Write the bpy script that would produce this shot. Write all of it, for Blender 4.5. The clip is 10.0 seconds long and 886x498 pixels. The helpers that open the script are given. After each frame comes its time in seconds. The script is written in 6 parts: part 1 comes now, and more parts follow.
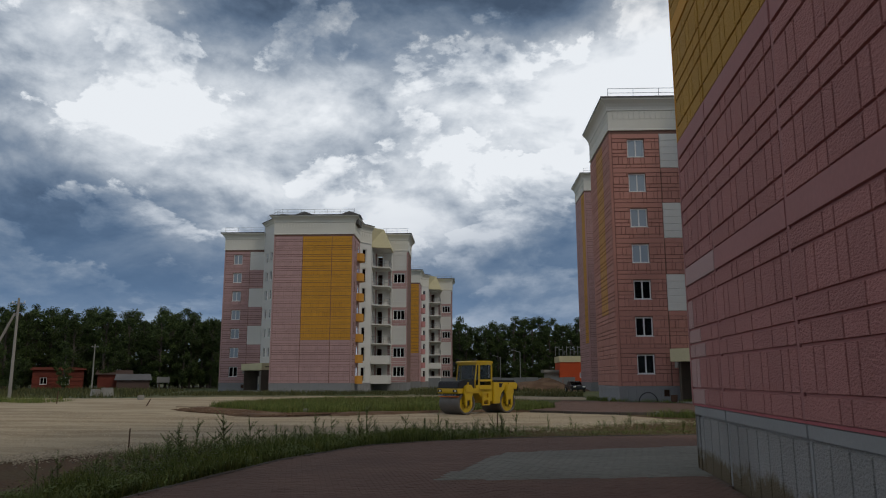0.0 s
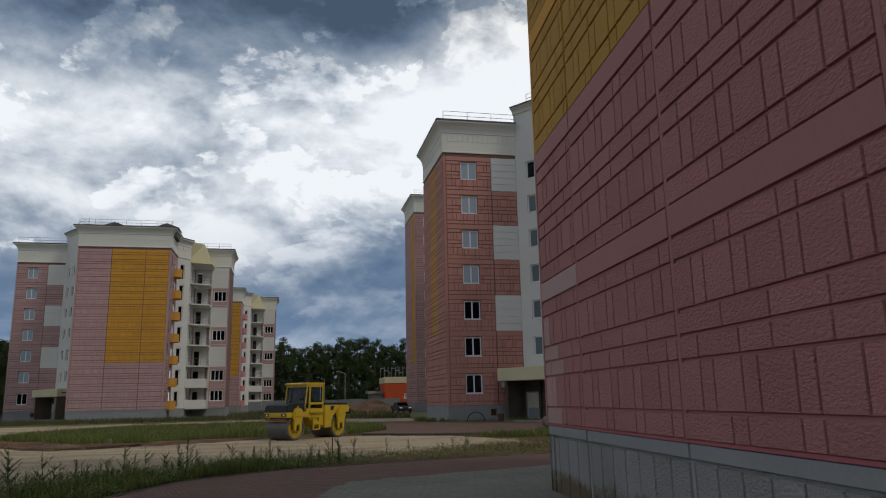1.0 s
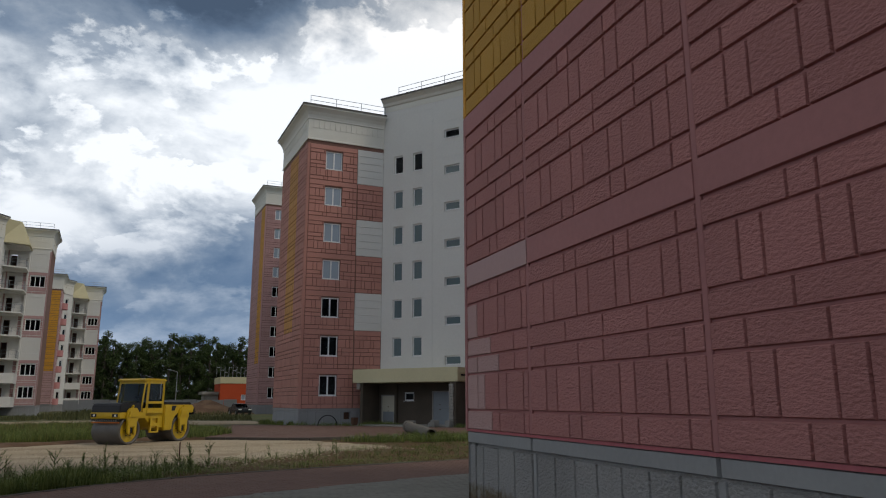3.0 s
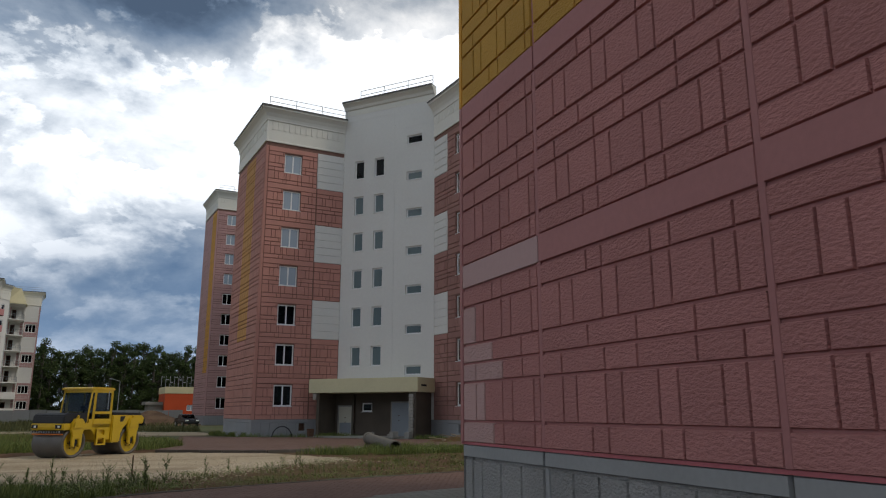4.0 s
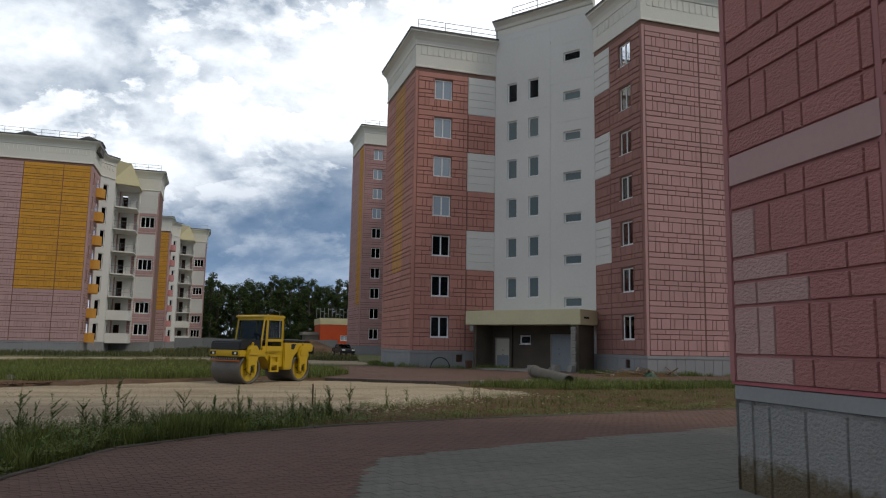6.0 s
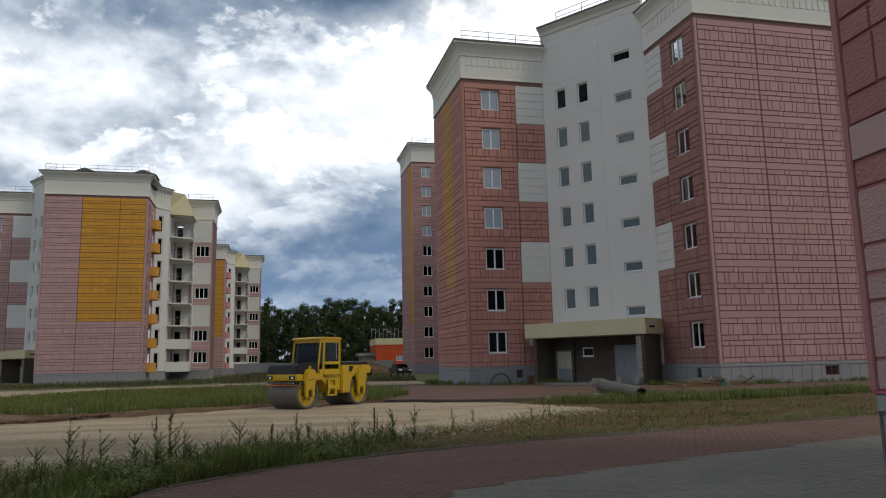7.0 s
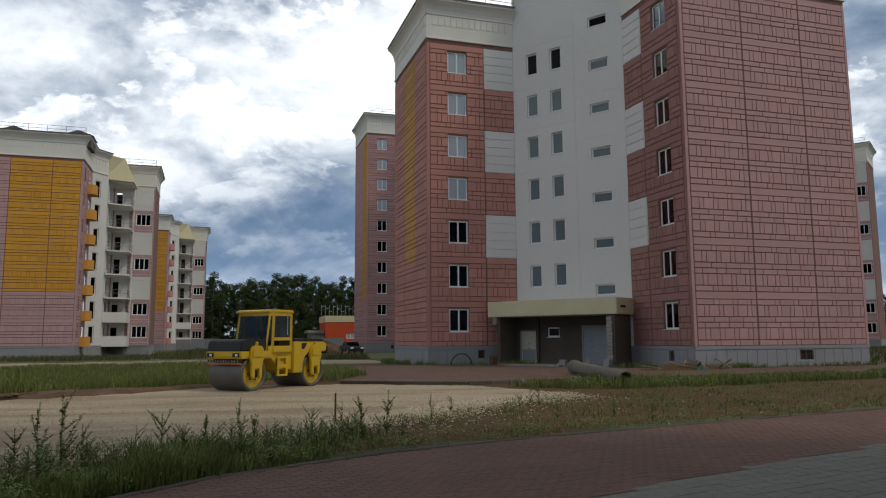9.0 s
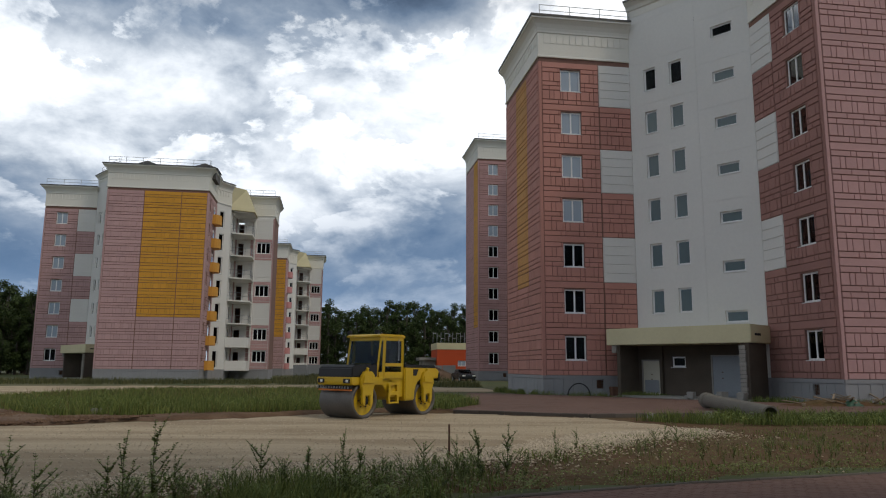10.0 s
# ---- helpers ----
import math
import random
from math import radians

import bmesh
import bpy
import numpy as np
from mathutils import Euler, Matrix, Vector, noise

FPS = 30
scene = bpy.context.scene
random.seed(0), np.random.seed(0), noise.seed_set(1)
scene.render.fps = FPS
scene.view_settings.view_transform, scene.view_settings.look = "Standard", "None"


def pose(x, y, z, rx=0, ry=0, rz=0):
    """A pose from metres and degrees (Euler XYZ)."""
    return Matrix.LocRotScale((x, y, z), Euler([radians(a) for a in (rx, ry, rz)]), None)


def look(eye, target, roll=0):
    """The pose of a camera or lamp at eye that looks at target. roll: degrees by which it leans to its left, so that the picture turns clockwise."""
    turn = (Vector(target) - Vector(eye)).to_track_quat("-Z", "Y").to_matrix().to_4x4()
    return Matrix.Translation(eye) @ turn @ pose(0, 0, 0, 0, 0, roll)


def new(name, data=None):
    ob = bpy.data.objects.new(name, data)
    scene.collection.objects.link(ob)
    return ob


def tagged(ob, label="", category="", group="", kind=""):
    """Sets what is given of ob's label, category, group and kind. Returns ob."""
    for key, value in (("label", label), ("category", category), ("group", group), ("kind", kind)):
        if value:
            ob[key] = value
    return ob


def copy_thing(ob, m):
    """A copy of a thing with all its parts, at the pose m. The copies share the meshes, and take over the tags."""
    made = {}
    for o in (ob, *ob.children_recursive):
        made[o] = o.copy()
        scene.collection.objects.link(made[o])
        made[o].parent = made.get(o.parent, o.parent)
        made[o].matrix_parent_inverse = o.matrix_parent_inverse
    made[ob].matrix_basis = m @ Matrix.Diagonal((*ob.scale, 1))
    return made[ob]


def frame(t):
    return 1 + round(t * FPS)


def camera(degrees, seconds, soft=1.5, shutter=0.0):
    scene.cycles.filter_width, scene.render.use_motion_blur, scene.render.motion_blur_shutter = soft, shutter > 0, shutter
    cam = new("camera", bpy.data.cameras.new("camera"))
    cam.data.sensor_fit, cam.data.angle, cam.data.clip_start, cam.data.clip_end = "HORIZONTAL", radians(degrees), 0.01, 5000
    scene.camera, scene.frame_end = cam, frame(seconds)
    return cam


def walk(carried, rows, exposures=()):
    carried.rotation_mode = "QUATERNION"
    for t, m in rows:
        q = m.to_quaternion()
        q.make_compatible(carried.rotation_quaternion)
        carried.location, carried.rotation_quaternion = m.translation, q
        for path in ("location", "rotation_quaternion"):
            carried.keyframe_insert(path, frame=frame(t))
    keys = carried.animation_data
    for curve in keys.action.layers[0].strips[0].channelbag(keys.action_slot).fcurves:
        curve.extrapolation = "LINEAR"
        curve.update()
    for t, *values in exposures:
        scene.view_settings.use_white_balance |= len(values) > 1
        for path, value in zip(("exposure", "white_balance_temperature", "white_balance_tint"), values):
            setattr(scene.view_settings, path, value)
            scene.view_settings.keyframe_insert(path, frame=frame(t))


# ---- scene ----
cam = camera(62.5, 10.0, 1.1)
PATH = [
    (0, (3.0, 0.703, 1.821), (2.767, 2.659, 2.17), -0.1),
    (0.5, (2.703, 1.257, 1.767), (2.826, 3.209, 2.188), 0.4),
    (1, (2.449, 1.927, 1.836), (2.691, 3.872, 2.236), -1.2),
    (1.5, (2.232, 2.511, 1.785), (2.421, 4.462, 2.182), 1.5),
    (2, (2.052, 3.142, 1.805), (2.362, 5.084, 2.17), 1.5),
    (2.5, (1.859, 3.766, 1.777), (2.179, 5.698, 2.183), 2.2),
    (3, (1.677, 4.612, 1.778), (2.328, 6.459, 2.184), -0.1),
    (4.5, (1.144, 6.311, 1.764), (1.922, 8.101, 2.202), -0.0),
    (5, (0.983, 7.053, 1.765), (1.577, 8.941, 2.048), -0.7),
    (5.5, (0.952, 7.755, 1.764), (1.357, 9.687, 2.085), -0.3),
    (6, (0.841, 8.403, 1.699), (1.269, 10.34, 1.956), 1.0),
    (7.5, (0.798, 10.371, 1.708), (1.044, 12.33, 2.027), -2.1),
    (8, (0.672, 11.359, 1.713), (1.109, 13.293, 1.971), 0.1),
    (8.5, (0.777, 12.0, 1.668), (1.166, 13.929, 2.025), -1.7),
    (9, (0.695, 12.713, 1.669), (1.12, 14.652, 1.914), -0.4),
    (9.5, (0.834, 13.252, 1.646), (1.209, 15.186, 1.989), -0.9),
    (10, (0.752, 14.033, 1.643), (0.877, 16.003, 1.963), 0.4),
]
walk(cam, [(t, look(eye, aim, lean)) for t, eye, aim, lean in PATH], ((0.0, -0.46), (1.5, -0.30), (3.0, -0.20), (4.5, 0.0), (10.0, -0.04)))

# ---- world and sun ----
world = bpy.data.worlds.new("world")
scene.world = world
world.use_nodes = True
WT = world.node_tree


def node(tree, kind, **values):
    n = tree.nodes.new(kind)
    for key, value in values.items():
        n.inputs[int(key[1:])].default_value = value
    return n


def math_node(tree, op, a, b=None, c=None):
    n = tree.nodes.new("ShaderNodeMath")
    n.operation = op
    for k, v in enumerate((a, b, c)):
        if v is None:
            continue
        if isinstance(v, (int, float)):
            n.inputs[k].default_value = v
        else:
            tree.links.new(v, n.inputs[k])
    return n.outputs[0]


def vec_node(tree, op, a, b):
    n = tree.nodes.new("ShaderNodeVectorMath")
    n.operation = op
    for k, v in enumerate((a, b)):
        if isinstance(v, (tuple, list, Vector)):
            n.inputs[k].default_value = v
        else:
            tree.links.new(v, n.inputs[k])
    return n.outputs["Value"] if op == "DOT_PRODUCT" else n.outputs["Vector"]


def ramp_node(tree, value, stops):
    n = tree.nodes.new("ShaderNodeValToRGB")
    tree.links.new(value, n.inputs[0])
    els = n.color_ramp.elements
    while len(els) < len(stops):
        els.new(0.5)
    for e, (p, c) in zip(els, stops):
        e.position, e.color = p, (*c, 1)
    return n.outputs[0]


def mix_node(tree, fac, a, b, mode="MIX"):
    n = tree.nodes.new("ShaderNodeMix")
    n.data_type, n.blend_type = "RGBA", mode
    for k, v in ((0, fac), (6, a), (7, b)):
        if isinstance(v, (int, float)):
            n.inputs[k].default_value = v
        elif isinstance(v, (tuple, list)):
            n.inputs[k].default_value = (*v, 1) if len(v) == 3 else v
        else:
            tree.links.new(v, n.inputs[k])
    return n.outputs[2]


def toward(az, el):
    a, e = radians(az), radians(el)
    return Vector((math.sin(a) * math.cos(e), math.cos(a) * math.cos(e), math.sin(e)))


SUN_AZ, SUN_EL = 125, 48
sky = WT.nodes.new("ShaderNodeTexSky")
sky.sky_type = "NISHITA"
sky.sun_disc = False
sky.sun_elevation, sky.sun_rotation = radians(SUN_EL), radians(SUN_AZ)
coord = WT.nodes.new("ShaderNodeTexCoord").outputs["Generated"]
sep = WT.nodes.new("ShaderNodeSeparateXYZ")
WT.links.new(coord, sep.inputs[0])
up = math_node(WT, "MAXIMUM", sep.outputs[2], 0.0)
# cloud relief over the whole dome, flattened a little towards the horizon
deck = WT.nodes.new("ShaderNodeCombineXYZ")
WT.links.new(sep.outputs[0], deck.inputs[0])
WT.links.new(sep.outputs[1], deck.inputs[1])
WT.links.new(math_node(WT, "MULTIPLY", math_node(WT, "POWER", math_node(WT, "ADD", up, 0.02), 0.8), 1.75), deck.inputs[2])


def cloud_noise(scale, detail, rough, shift, distortion=0.4):
    n = WT.nodes.new("ShaderNodeTexNoise")
    WT.links.new(vec_node(WT, "ADD", deck.outputs[0], shift), n.inputs["Vector"])
    n.inputs["Scale"].default_value, n.inputs["Detail"].default_value = scale, detail
    n.inputs["Roughness"].default_value, n.inputs["Distortion"].default_value = rough, distortion
    return n.outputs["Fac"]


def relief(scale, detail, rough, shift, lift, distortion=0.3):
    """Lit tops and dull bases: how much thinner the cloud grows a little higher up."""
    here = cloud_noise(scale, detail, rough, shift, distortion)
    above = cloud_noise(scale, detail, rough, (shift[0], shift[1], shift[2] + lift), distortion)
    return here, math_node(WT, "SUBTRACT", here, above)


big = cloud_noise(2.6, 4, 0.5, (2.1, 0.4, 0), 0.0)
puffs, slope_large = relief(4.4, 14, 0.56, (7.3, 1.9, 0.6), 0.055)
fine, slope_small = relief(10.5, 12, 0.60, (1.3, 4.2, 0.0), 0.022)
heaps, slope_heap = relief(6.6, 14, 0.58, (5.7, 2.2, 1.1), 0.035, 0.2)
light = math_node(WT, "ADD", math_node(WT, "MULTIPLY", big, 0.55), math_node(WT, "MULTIPLY", puffs, 0.62))
light = math_node(WT, "MULTIPLY_ADD", fine, 0.16, light)
light = math_node(WT, "MULTIPLY_ADD", slope_large, 0.85, light)
light = math_node(WT, "MULTIPLY_ADD", slope_small, 0.32, light)
# heaped clouds with crisp edges, each lit on its upper side
edge = ramp_node(WT, heaps, ((0.0, (0, 0, 0)), (0.515, (0, 0, 0)), (0.545, (0.8, 0.8, 0.8)), (0.64, (1, 1, 1))))
heap_light = math_node(WT, "MULTIPLY_ADD", slope_heap, 1.5, 0.13)
light = math_node(WT, "MULTIPLY_ADD", edge, heap_light, light)
# layers: pale near the horizon, dark bases above it, bright tops, heavy cloud overhead
level = math_node(WT, "MULTIPLY_ADD", math_node(WT, "SUBTRACT", big, 0.5), 0.10, up)
level = math_node(WT, "MULTIPLY_ADD", math_node(WT, "SUBTRACT", puffs, 0.5), 0.07, level)
layer = ramp_node(WT, level, ((0.0, (0.52, 0.52, 0.52)), (0.085, (0.50, 0.50, 0.50)), (0.125, (0.30, 0.30, 0.30)), (0.19, (0.36, 0.36, 0.36)),
                              (0.27, (0.58, 0.58, 0.58)), (0.38, (0.62, 0.62, 0.62)), (0.47, (0.42, 0.42, 0.42)), (0.62, (0.26, 0.26, 0.26)), (1.0, (0.20, 0.20, 0.20))))
light = math_node(WT, "ADD", light, layer)
light = math_node(WT, "ADD", light, -0.575)
# the large masses: heavy grey clouds, and the thin bright part between them
for az, el, sharp, gain in ((-23, 27, 150, -0.34), (-13, 30, 170, -0.30), (-3, 29, 150, -0.34), (4, 30, 170, -0.34), (1, 20, 80, 0.34), (-9, 16, 150, 0.12), (13, 20, 90, 0.36),
                            (-37, 13, 150, -0.34), (-26, 9, 160, -0.14), (-30, 19, 190, 0.24), (-18, 17, 260, 0.10), (1, 9, 240, -0.16), (-16, 22, 500, 0.14), (22, 25, 90, 0.26), (43, 21, 320, -0.3)):
    d = vec_node(WT, "DOT_PRODUCT", coord, tuple(toward(az, el)))
    lobe = math_node(WT, "EXPONENT", math_node(WT, "MULTIPLY", math_node(WT, "SUBTRACT", d, 1.0), sharp))
    light = math_node(WT, "MULTIPLY_ADD", lobe, gain, light)
cloud = ramp_node(WT, light, ((0.03, (0.075, 0.12, 0.20)), (0.22, (0.14, 0.21, 0.325)), (0.40, (0.265, 0.345, 0.465)),
                              (0.53, (0.41, 0.485, 0.59)), (0.68, (0.70, 0.77, 0.86)), (0.90, (1.12, 1.17, 1.23))))
# the thick cloud high overhead is a neutral grey
warm = ramp_node(WT, up, ((0.0, (1, 1, 1)), (0.42, (1, 1, 1)), (0.62, (1.16, 1.0, 0.84)), (1.0, (1.18, 1.0, 0.82))))
cloud = mix_node(WT, 1.0, cloud, warm, "MULTIPLY")
# small gaps of blue sky, and a paler strip low down
gap_noise = cloud_noise(4.2, 9, 0.55, (3.1, 8.4, 0))
gap = ramp_node(WT, gap_noise, ((0.0, (0, 0, 0)), (0.655, (0, 0, 0)), (0.70, (1, 1, 1))))
blue = mix_node(WT, 1.0, sky.outputs[0], (0.10, 0.10, 0.10), "MULTIPLY")
far_tone = ramp_node(WT, level, ((0.0, (0.46, 0.57, 0.70)), (0.060, (0.38, 0.50, 0.66)), (0.078, (0.15, 0.26, 0.44)), (0.16, (0.11, 0.20, 0.35))))
far_part = ramp_node(WT, level, ((0.0, (0.7, 0.7, 0.7)), (0.10, (0.72, 0.72, 0.72)), (0.16, (0.55, 0.55, 0.55)), (0.25, (0, 0, 0))))
hazy = mix_node(WT, far_part, cloud, far_tone)
WT.links.new(mix_node(WT, math_node(WT, "MULTIPLY", gap, 0.7), hazy, blue), WT.nodes["Background"].inputs[0])
WT.nodes["Background"].inputs[1].default_value = 1.0

sun = new("sun", bpy.data.lights.new("sun", "SUN"))
sun.data.energy, sun.data.angle, sun.data.color = 0.95, radians(12), (1.0, 0.90, 0.75)
sun.matrix_world = look(toward(SUN_AZ, SUN_EL) * 100, (0, 0, 0))

# ---- materials ----


def mat(name, colour, rough=0.8, var=0.18, scale=0.6, fine_scale=14.0, bump=0.25, relief=None, relief_scale=40.0, metal=0.0, piece=0.0, island=0.0, second=None, second_amount=0.5, spec=0.35, stretch=None, lay=None):
    """A surface with colour variation at two scales, fine relief, and a change of tone from piece to piece."""
    m = bpy.data.materials.new(name)
    m.use_nodes = True
    t = m.node_tree
    p = t.nodes["Principled BSDF"]
    place = t.nodes.new("ShaderNodeNewGeometry")
    pos = place.outputs["Position"]

    def noise_of(sc, detail=4):
        n = t.nodes.new("ShaderNodeTexNoise")
        t.links.new(pos, n.inputs["Vector"])
        n.inputs["Scale"].default_value, n.inputs["Detail"].default_value = sc, detail
        return n.outputs["Fac"]

    plain = pos
    if stretch:
        pos = vec_node(t, "MULTIPLY", plain, stretch)
    a = noise_of(scale, 5)
    pos = plain
    b = noise_of(fine_scale, 4)
    tone = math_node(t, "ADD", math_node(t, "MULTIPLY", math_node(t, "SUBTRACT", a, 0.5), 2 * var), math_node(t, "MULTIPLY", math_node(t, "SUBTRACT", b, 0.5), 1.4 * var))
    if piece:
        info = t.nodes.new("ShaderNodeObjectInfo")
        tone = math_node(t, "ADD", tone, math_node(t, "MULTIPLY", math_node(t, "SUBTRACT", info.outputs["Random"], 0.5), piece))
    if island:
        tone = math_node(t, "ADD", tone, math_node(t, "MULTIPLY", math_node(t, "SUBTRACT", place.outputs["Random Per Island"], 0.5), island))
    base = colour
    if second:
        pick = math_node(t, "MULTIPLY", place.outputs["Random Per Island"] if island else ramp_node(t, a, ((0.42, (0, 0, 0)), (0.6, (1, 1, 1)))), second_amount * 2 if island else second_amount)
        base = mix_node(t, pick, colour, second)
    bright = math_node(t, "ADD", tone, 1.0)
    c = t.nodes.new("ShaderNodeCombineXYZ")
    for k in range(3):
        t.links.new(bright, c.inputs[k])
    t.links.new(mix_node(t, 1.0, base, c.outputs[0], "MULTIPLY"), p.inputs["Base Color"])
    p.inputs["Roughness"].default_value, p.inputs["Metallic"].default_value = rough, metal
    p.inputs["Specular IOR Level"].default_value = spec
    if bump:
        bn = t.nodes.new("ShaderNodeBump")
        bn.inputs["Strength"].default_value = bump
        bn.inputs["Distance"].default_value = relief or 0.01
        if lay:
            pos = vec_node(t, "MULTIPLY", plain, lay)
        t.links.new(noise_of(relief_scale, 5), bn.inputs["Height"])
        t.links.new(bn.outputs[0], p.inputs["Normal"])
    return m


def glass_mat(name, tint, opaque=0.0, ior=1.38):
    m = bpy.data.materials.new(name)
    m.use_nodes = True
    p = m.node_tree.nodes["Principled BSDF"]
    p.inputs["Base Color"].default_value = (*tint, 1)
    p.inputs["Roughness"].default_value = 0.04
    p.inputs["IOR"].default_value = ior
    p.inputs["Transmission Weight"].default_value = 1.0 - opaque
    return m


PINK_LIGHT = mat("light_pink_facade_paint", (0.50, 0.315, 0.305), 0.75, 0.12, 0.35, 9, 0.35, 0.012, 35, piece=0.12, island=0.10)
PINK = mat("pink_facade_paint", (0.47, 0.275, 0.262), 0.75, 0.12, 0.35, 9, 0.35, 0.012, 35, piece=0.12, island=0.10)
# Near pink darkened: the wall's shade is partly in the colour.
PINK_ROUGH_SHADED = mat("shaded_pink_split_face", (0.40, 0.172, 0.155), 0.8, 0.14, 0.5, 26, 0.75, 0.040, 24, piece=0.14, island=0.10, lay=(1, 0.7, 1.5))
PINK_PALE = mat("pale_pink_paint", (0.46, 0.285, 0.262), 0.8, 0.10, 0.6, 26, 0.75, 0.040, 24, piece=0.10, lay=(1, 0.7, 1.5))
PINK_SMOOTH = mat("smooth_pink_paint", (0.37, 0.158, 0.148), 0.7, 0.14, 0.5, 12, 0.2, 0.006, 30, piece=0.05)
PALE_SMOOTH = mat("smooth_pale_pink_paint", (0.44, 0.28, 0.265), 0.7, 0.08, 0.4, 12, 0.15, 0.004, 30)
# Groove shade put into the colour; the grooves have the facade's own paint.
GROOVE_SHADE = mat("panel_groove_shade", (0.21, 0.115, 0.09), 0.9, 0.2, 0.6, 12, 0.2)
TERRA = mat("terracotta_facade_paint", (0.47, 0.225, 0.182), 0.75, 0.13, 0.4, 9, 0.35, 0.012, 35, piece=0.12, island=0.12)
# Terracotta darkened for the shaded west-facing wall; the shade is in the colour.
TERRA_SHADED = mat("shaded_terracotta_paint", (0.335, 0.175, 0.148), 0.78, 0.14, 0.5, 9, 0.35, 0.012, 35, piece=0.12, island=0.12)
YELLOW = mat("ochre_facade_paint", (0.62, 0.305, 0.038), 0.75, 0.12, 0.4, 10, 0.35, 0.012, 30, piece=0.1, island=0.10)
OCHRE_DULL = mat("dull_ochre_paint", (0.52, 0.27, 0.085), 0.78, 0.14, 0.4, 10, 0.35, 0.012, 30, island=0.12)
YELLOW_ROUGH = mat("ochre_split_face", (0.46, 0.25, 0.040), 0.8, 0.14, 0.5, 26, 0.75, 0.040, 24, piece=0.12, island=0.10, lay=(1, 0.7, 1.5))
WHITE = mat("white_facade_paint", (0.70, 0.69, 0.655), 0.75, 0.07, 0.25, 6, 0.12, 0.006, 25)
WHITE_TRIM = mat("cream_white_cornice", (0.72, 0.70, 0.63), 0.75, 0.07, 0.4, 8, 0.12, 0.006, 25)
CREAM = mat("pale_cream_paint", (0.62, 0.56, 0.35), 0.7, 0.10, 0.5, 8, 0.1, 0.005, 25)
NEAR_PLINTH = mat("near_plinth_concrete", (0.27, 0.262, 0.25), 0.9, 0.24, 0.9, 25, 0.75, 0.045, 24, piece=0.10, lay=(1, 0.8, 1.3))
PINK_SPRAY = mat("bright_pink_overspray", (0.42, 0.125, 0.135), 0.75, 0.2, 1.5, 14, 0.1)


def splash_stain(m, colour, height):
    """Mud and algae splashed up from the paving, with a ragged upper edge."""
    t = m.node_tree
    p = t.nodes["Principled BSDF"]
    old = p.inputs["Base Color"].links[0].from_socket
    place = t.nodes.new("ShaderNodeNewGeometry").outputs["Position"]
    sp = t.nodes.new("ShaderNodeSeparateXYZ")
    t.links.new(place, sp.inputs[0])
    fac = None
    for scale, gain in ((1.3, 1.1), (9.0, 0.5)):
        n = t.nodes.new("ShaderNodeTexNoise")
        t.links.new(place, n.inputs["Vector"])
        n.inputs["Scale"].default_value, n.inputs["Detail"].default_value = scale, 6
        g = math_node(t, "MULTIPLY", math_node(t, "SUBTRACT", n.outputs["Fac"], 0.5), gain * height)
        fac = g if fac is None else math_node(t, "ADD", fac, g)
    edge = math_node(t, "SUBTRACT", fac, sp.outputs[2])
    k = ramp_node(t, math_node(t, "ADD", edge, 0.5 + height * 0.5), ((0.40, (0, 0, 0)), (0.58, (0.85, 0.85, 0.85))))
    t.links.new(mix_node(t, k, old, colour), p.inputs["Base Color"])


splash_stain(NEAR_PLINTH, (0.105, 0.072, 0.026), 0.72)
CAP_GREY = mat("smooth_grey_cap", (0.28, 0.28, 0.275), 0.85, 0.14, 0.8, 16, 0.2, 0.004, 40)
PLINTH = mat("grey_plinth_concrete", (0.27, 0.27, 0.275), 0.9, 0.16, 0.8, 25, 0.6, 0.012, 45, piece=0.10)
CONCRETE = mat("bare_concrete", (0.30, 0.285, 0.26), 0.92, 0.2, 0.7, 18, 0.4, 0.01, 30)
# Dim recess shade painted into the plaster of porch and interior.
SHADED_CONCRETE = mat("shaded_plaster", (0.095, 0.076, 0.058), 0.92, 0.3, 0.9, 18, 0.4, 0.01, 30)
FRAME = mat("white_plastic_frame", (0.78, 0.78, 0.77), 0.45, 0.04, 2, 20, 0)
GLASS = glass_mat("window_glass", (0.10, 0.125, 0.13), 0.0, 1.16)
TINTED = glass_mat("tinted_window_glass", (0.20, 0.26, 0.27), 0.6, 1.3)
# Pale blue pane colour painted in for the sky's reflection.
SKY_PANE = glass_mat("sky_reflection_pane", (0.40, 0.47, 0.55), 0.8)
BALCONY = mat("orange_balcony_paint", (0.62, 0.30, 0.05), 0.7, 0.1, 0.6, 10, 0.1)
BALCONY_PINK = mat("rose_balcony_paint", (0.55, 0.25, 0.24), 0.7, 0.1, 0.6, 10, 0.1)
COPING = mat("dark_metal_coping", (0.10, 0.095, 0.09), 0.5, 0.1, 1, 9, 0.05, metal=0.4)
ROOFING = mat("grey_roof_felt", (0.12, 0.115, 0.11), 0.9, 0.15, 0.5, 9, 0.2)
STEEL = mat("galvanised_steel", (0.35, 0.36, 0.37), 0.5, 0.1, 2, 20, 0.1, metal=0.7)
RUSTY = mat("rusty_iron", (0.13, 0.07, 0.045), 0.85, 0.25, 8, 60, 0.3, metal=0.3)

# ---- building helpers ----


def part(name, bm, material, parent=None, label="", smooth=False):
    me = bpy.data.meshes.new(name)
    bm.to_mesh(me)
    bm.free()
    for m in material if isinstance(material, (list, tuple)) else (material,):
        me.materials.append(m)
    if smooth:
        me.polygons.foreach_set("use_smooth", [True] * len(me.polygons))
    ob = new(name, me)
    ob.parent = parent
    if label:
        ob["label"] = label
    return ob


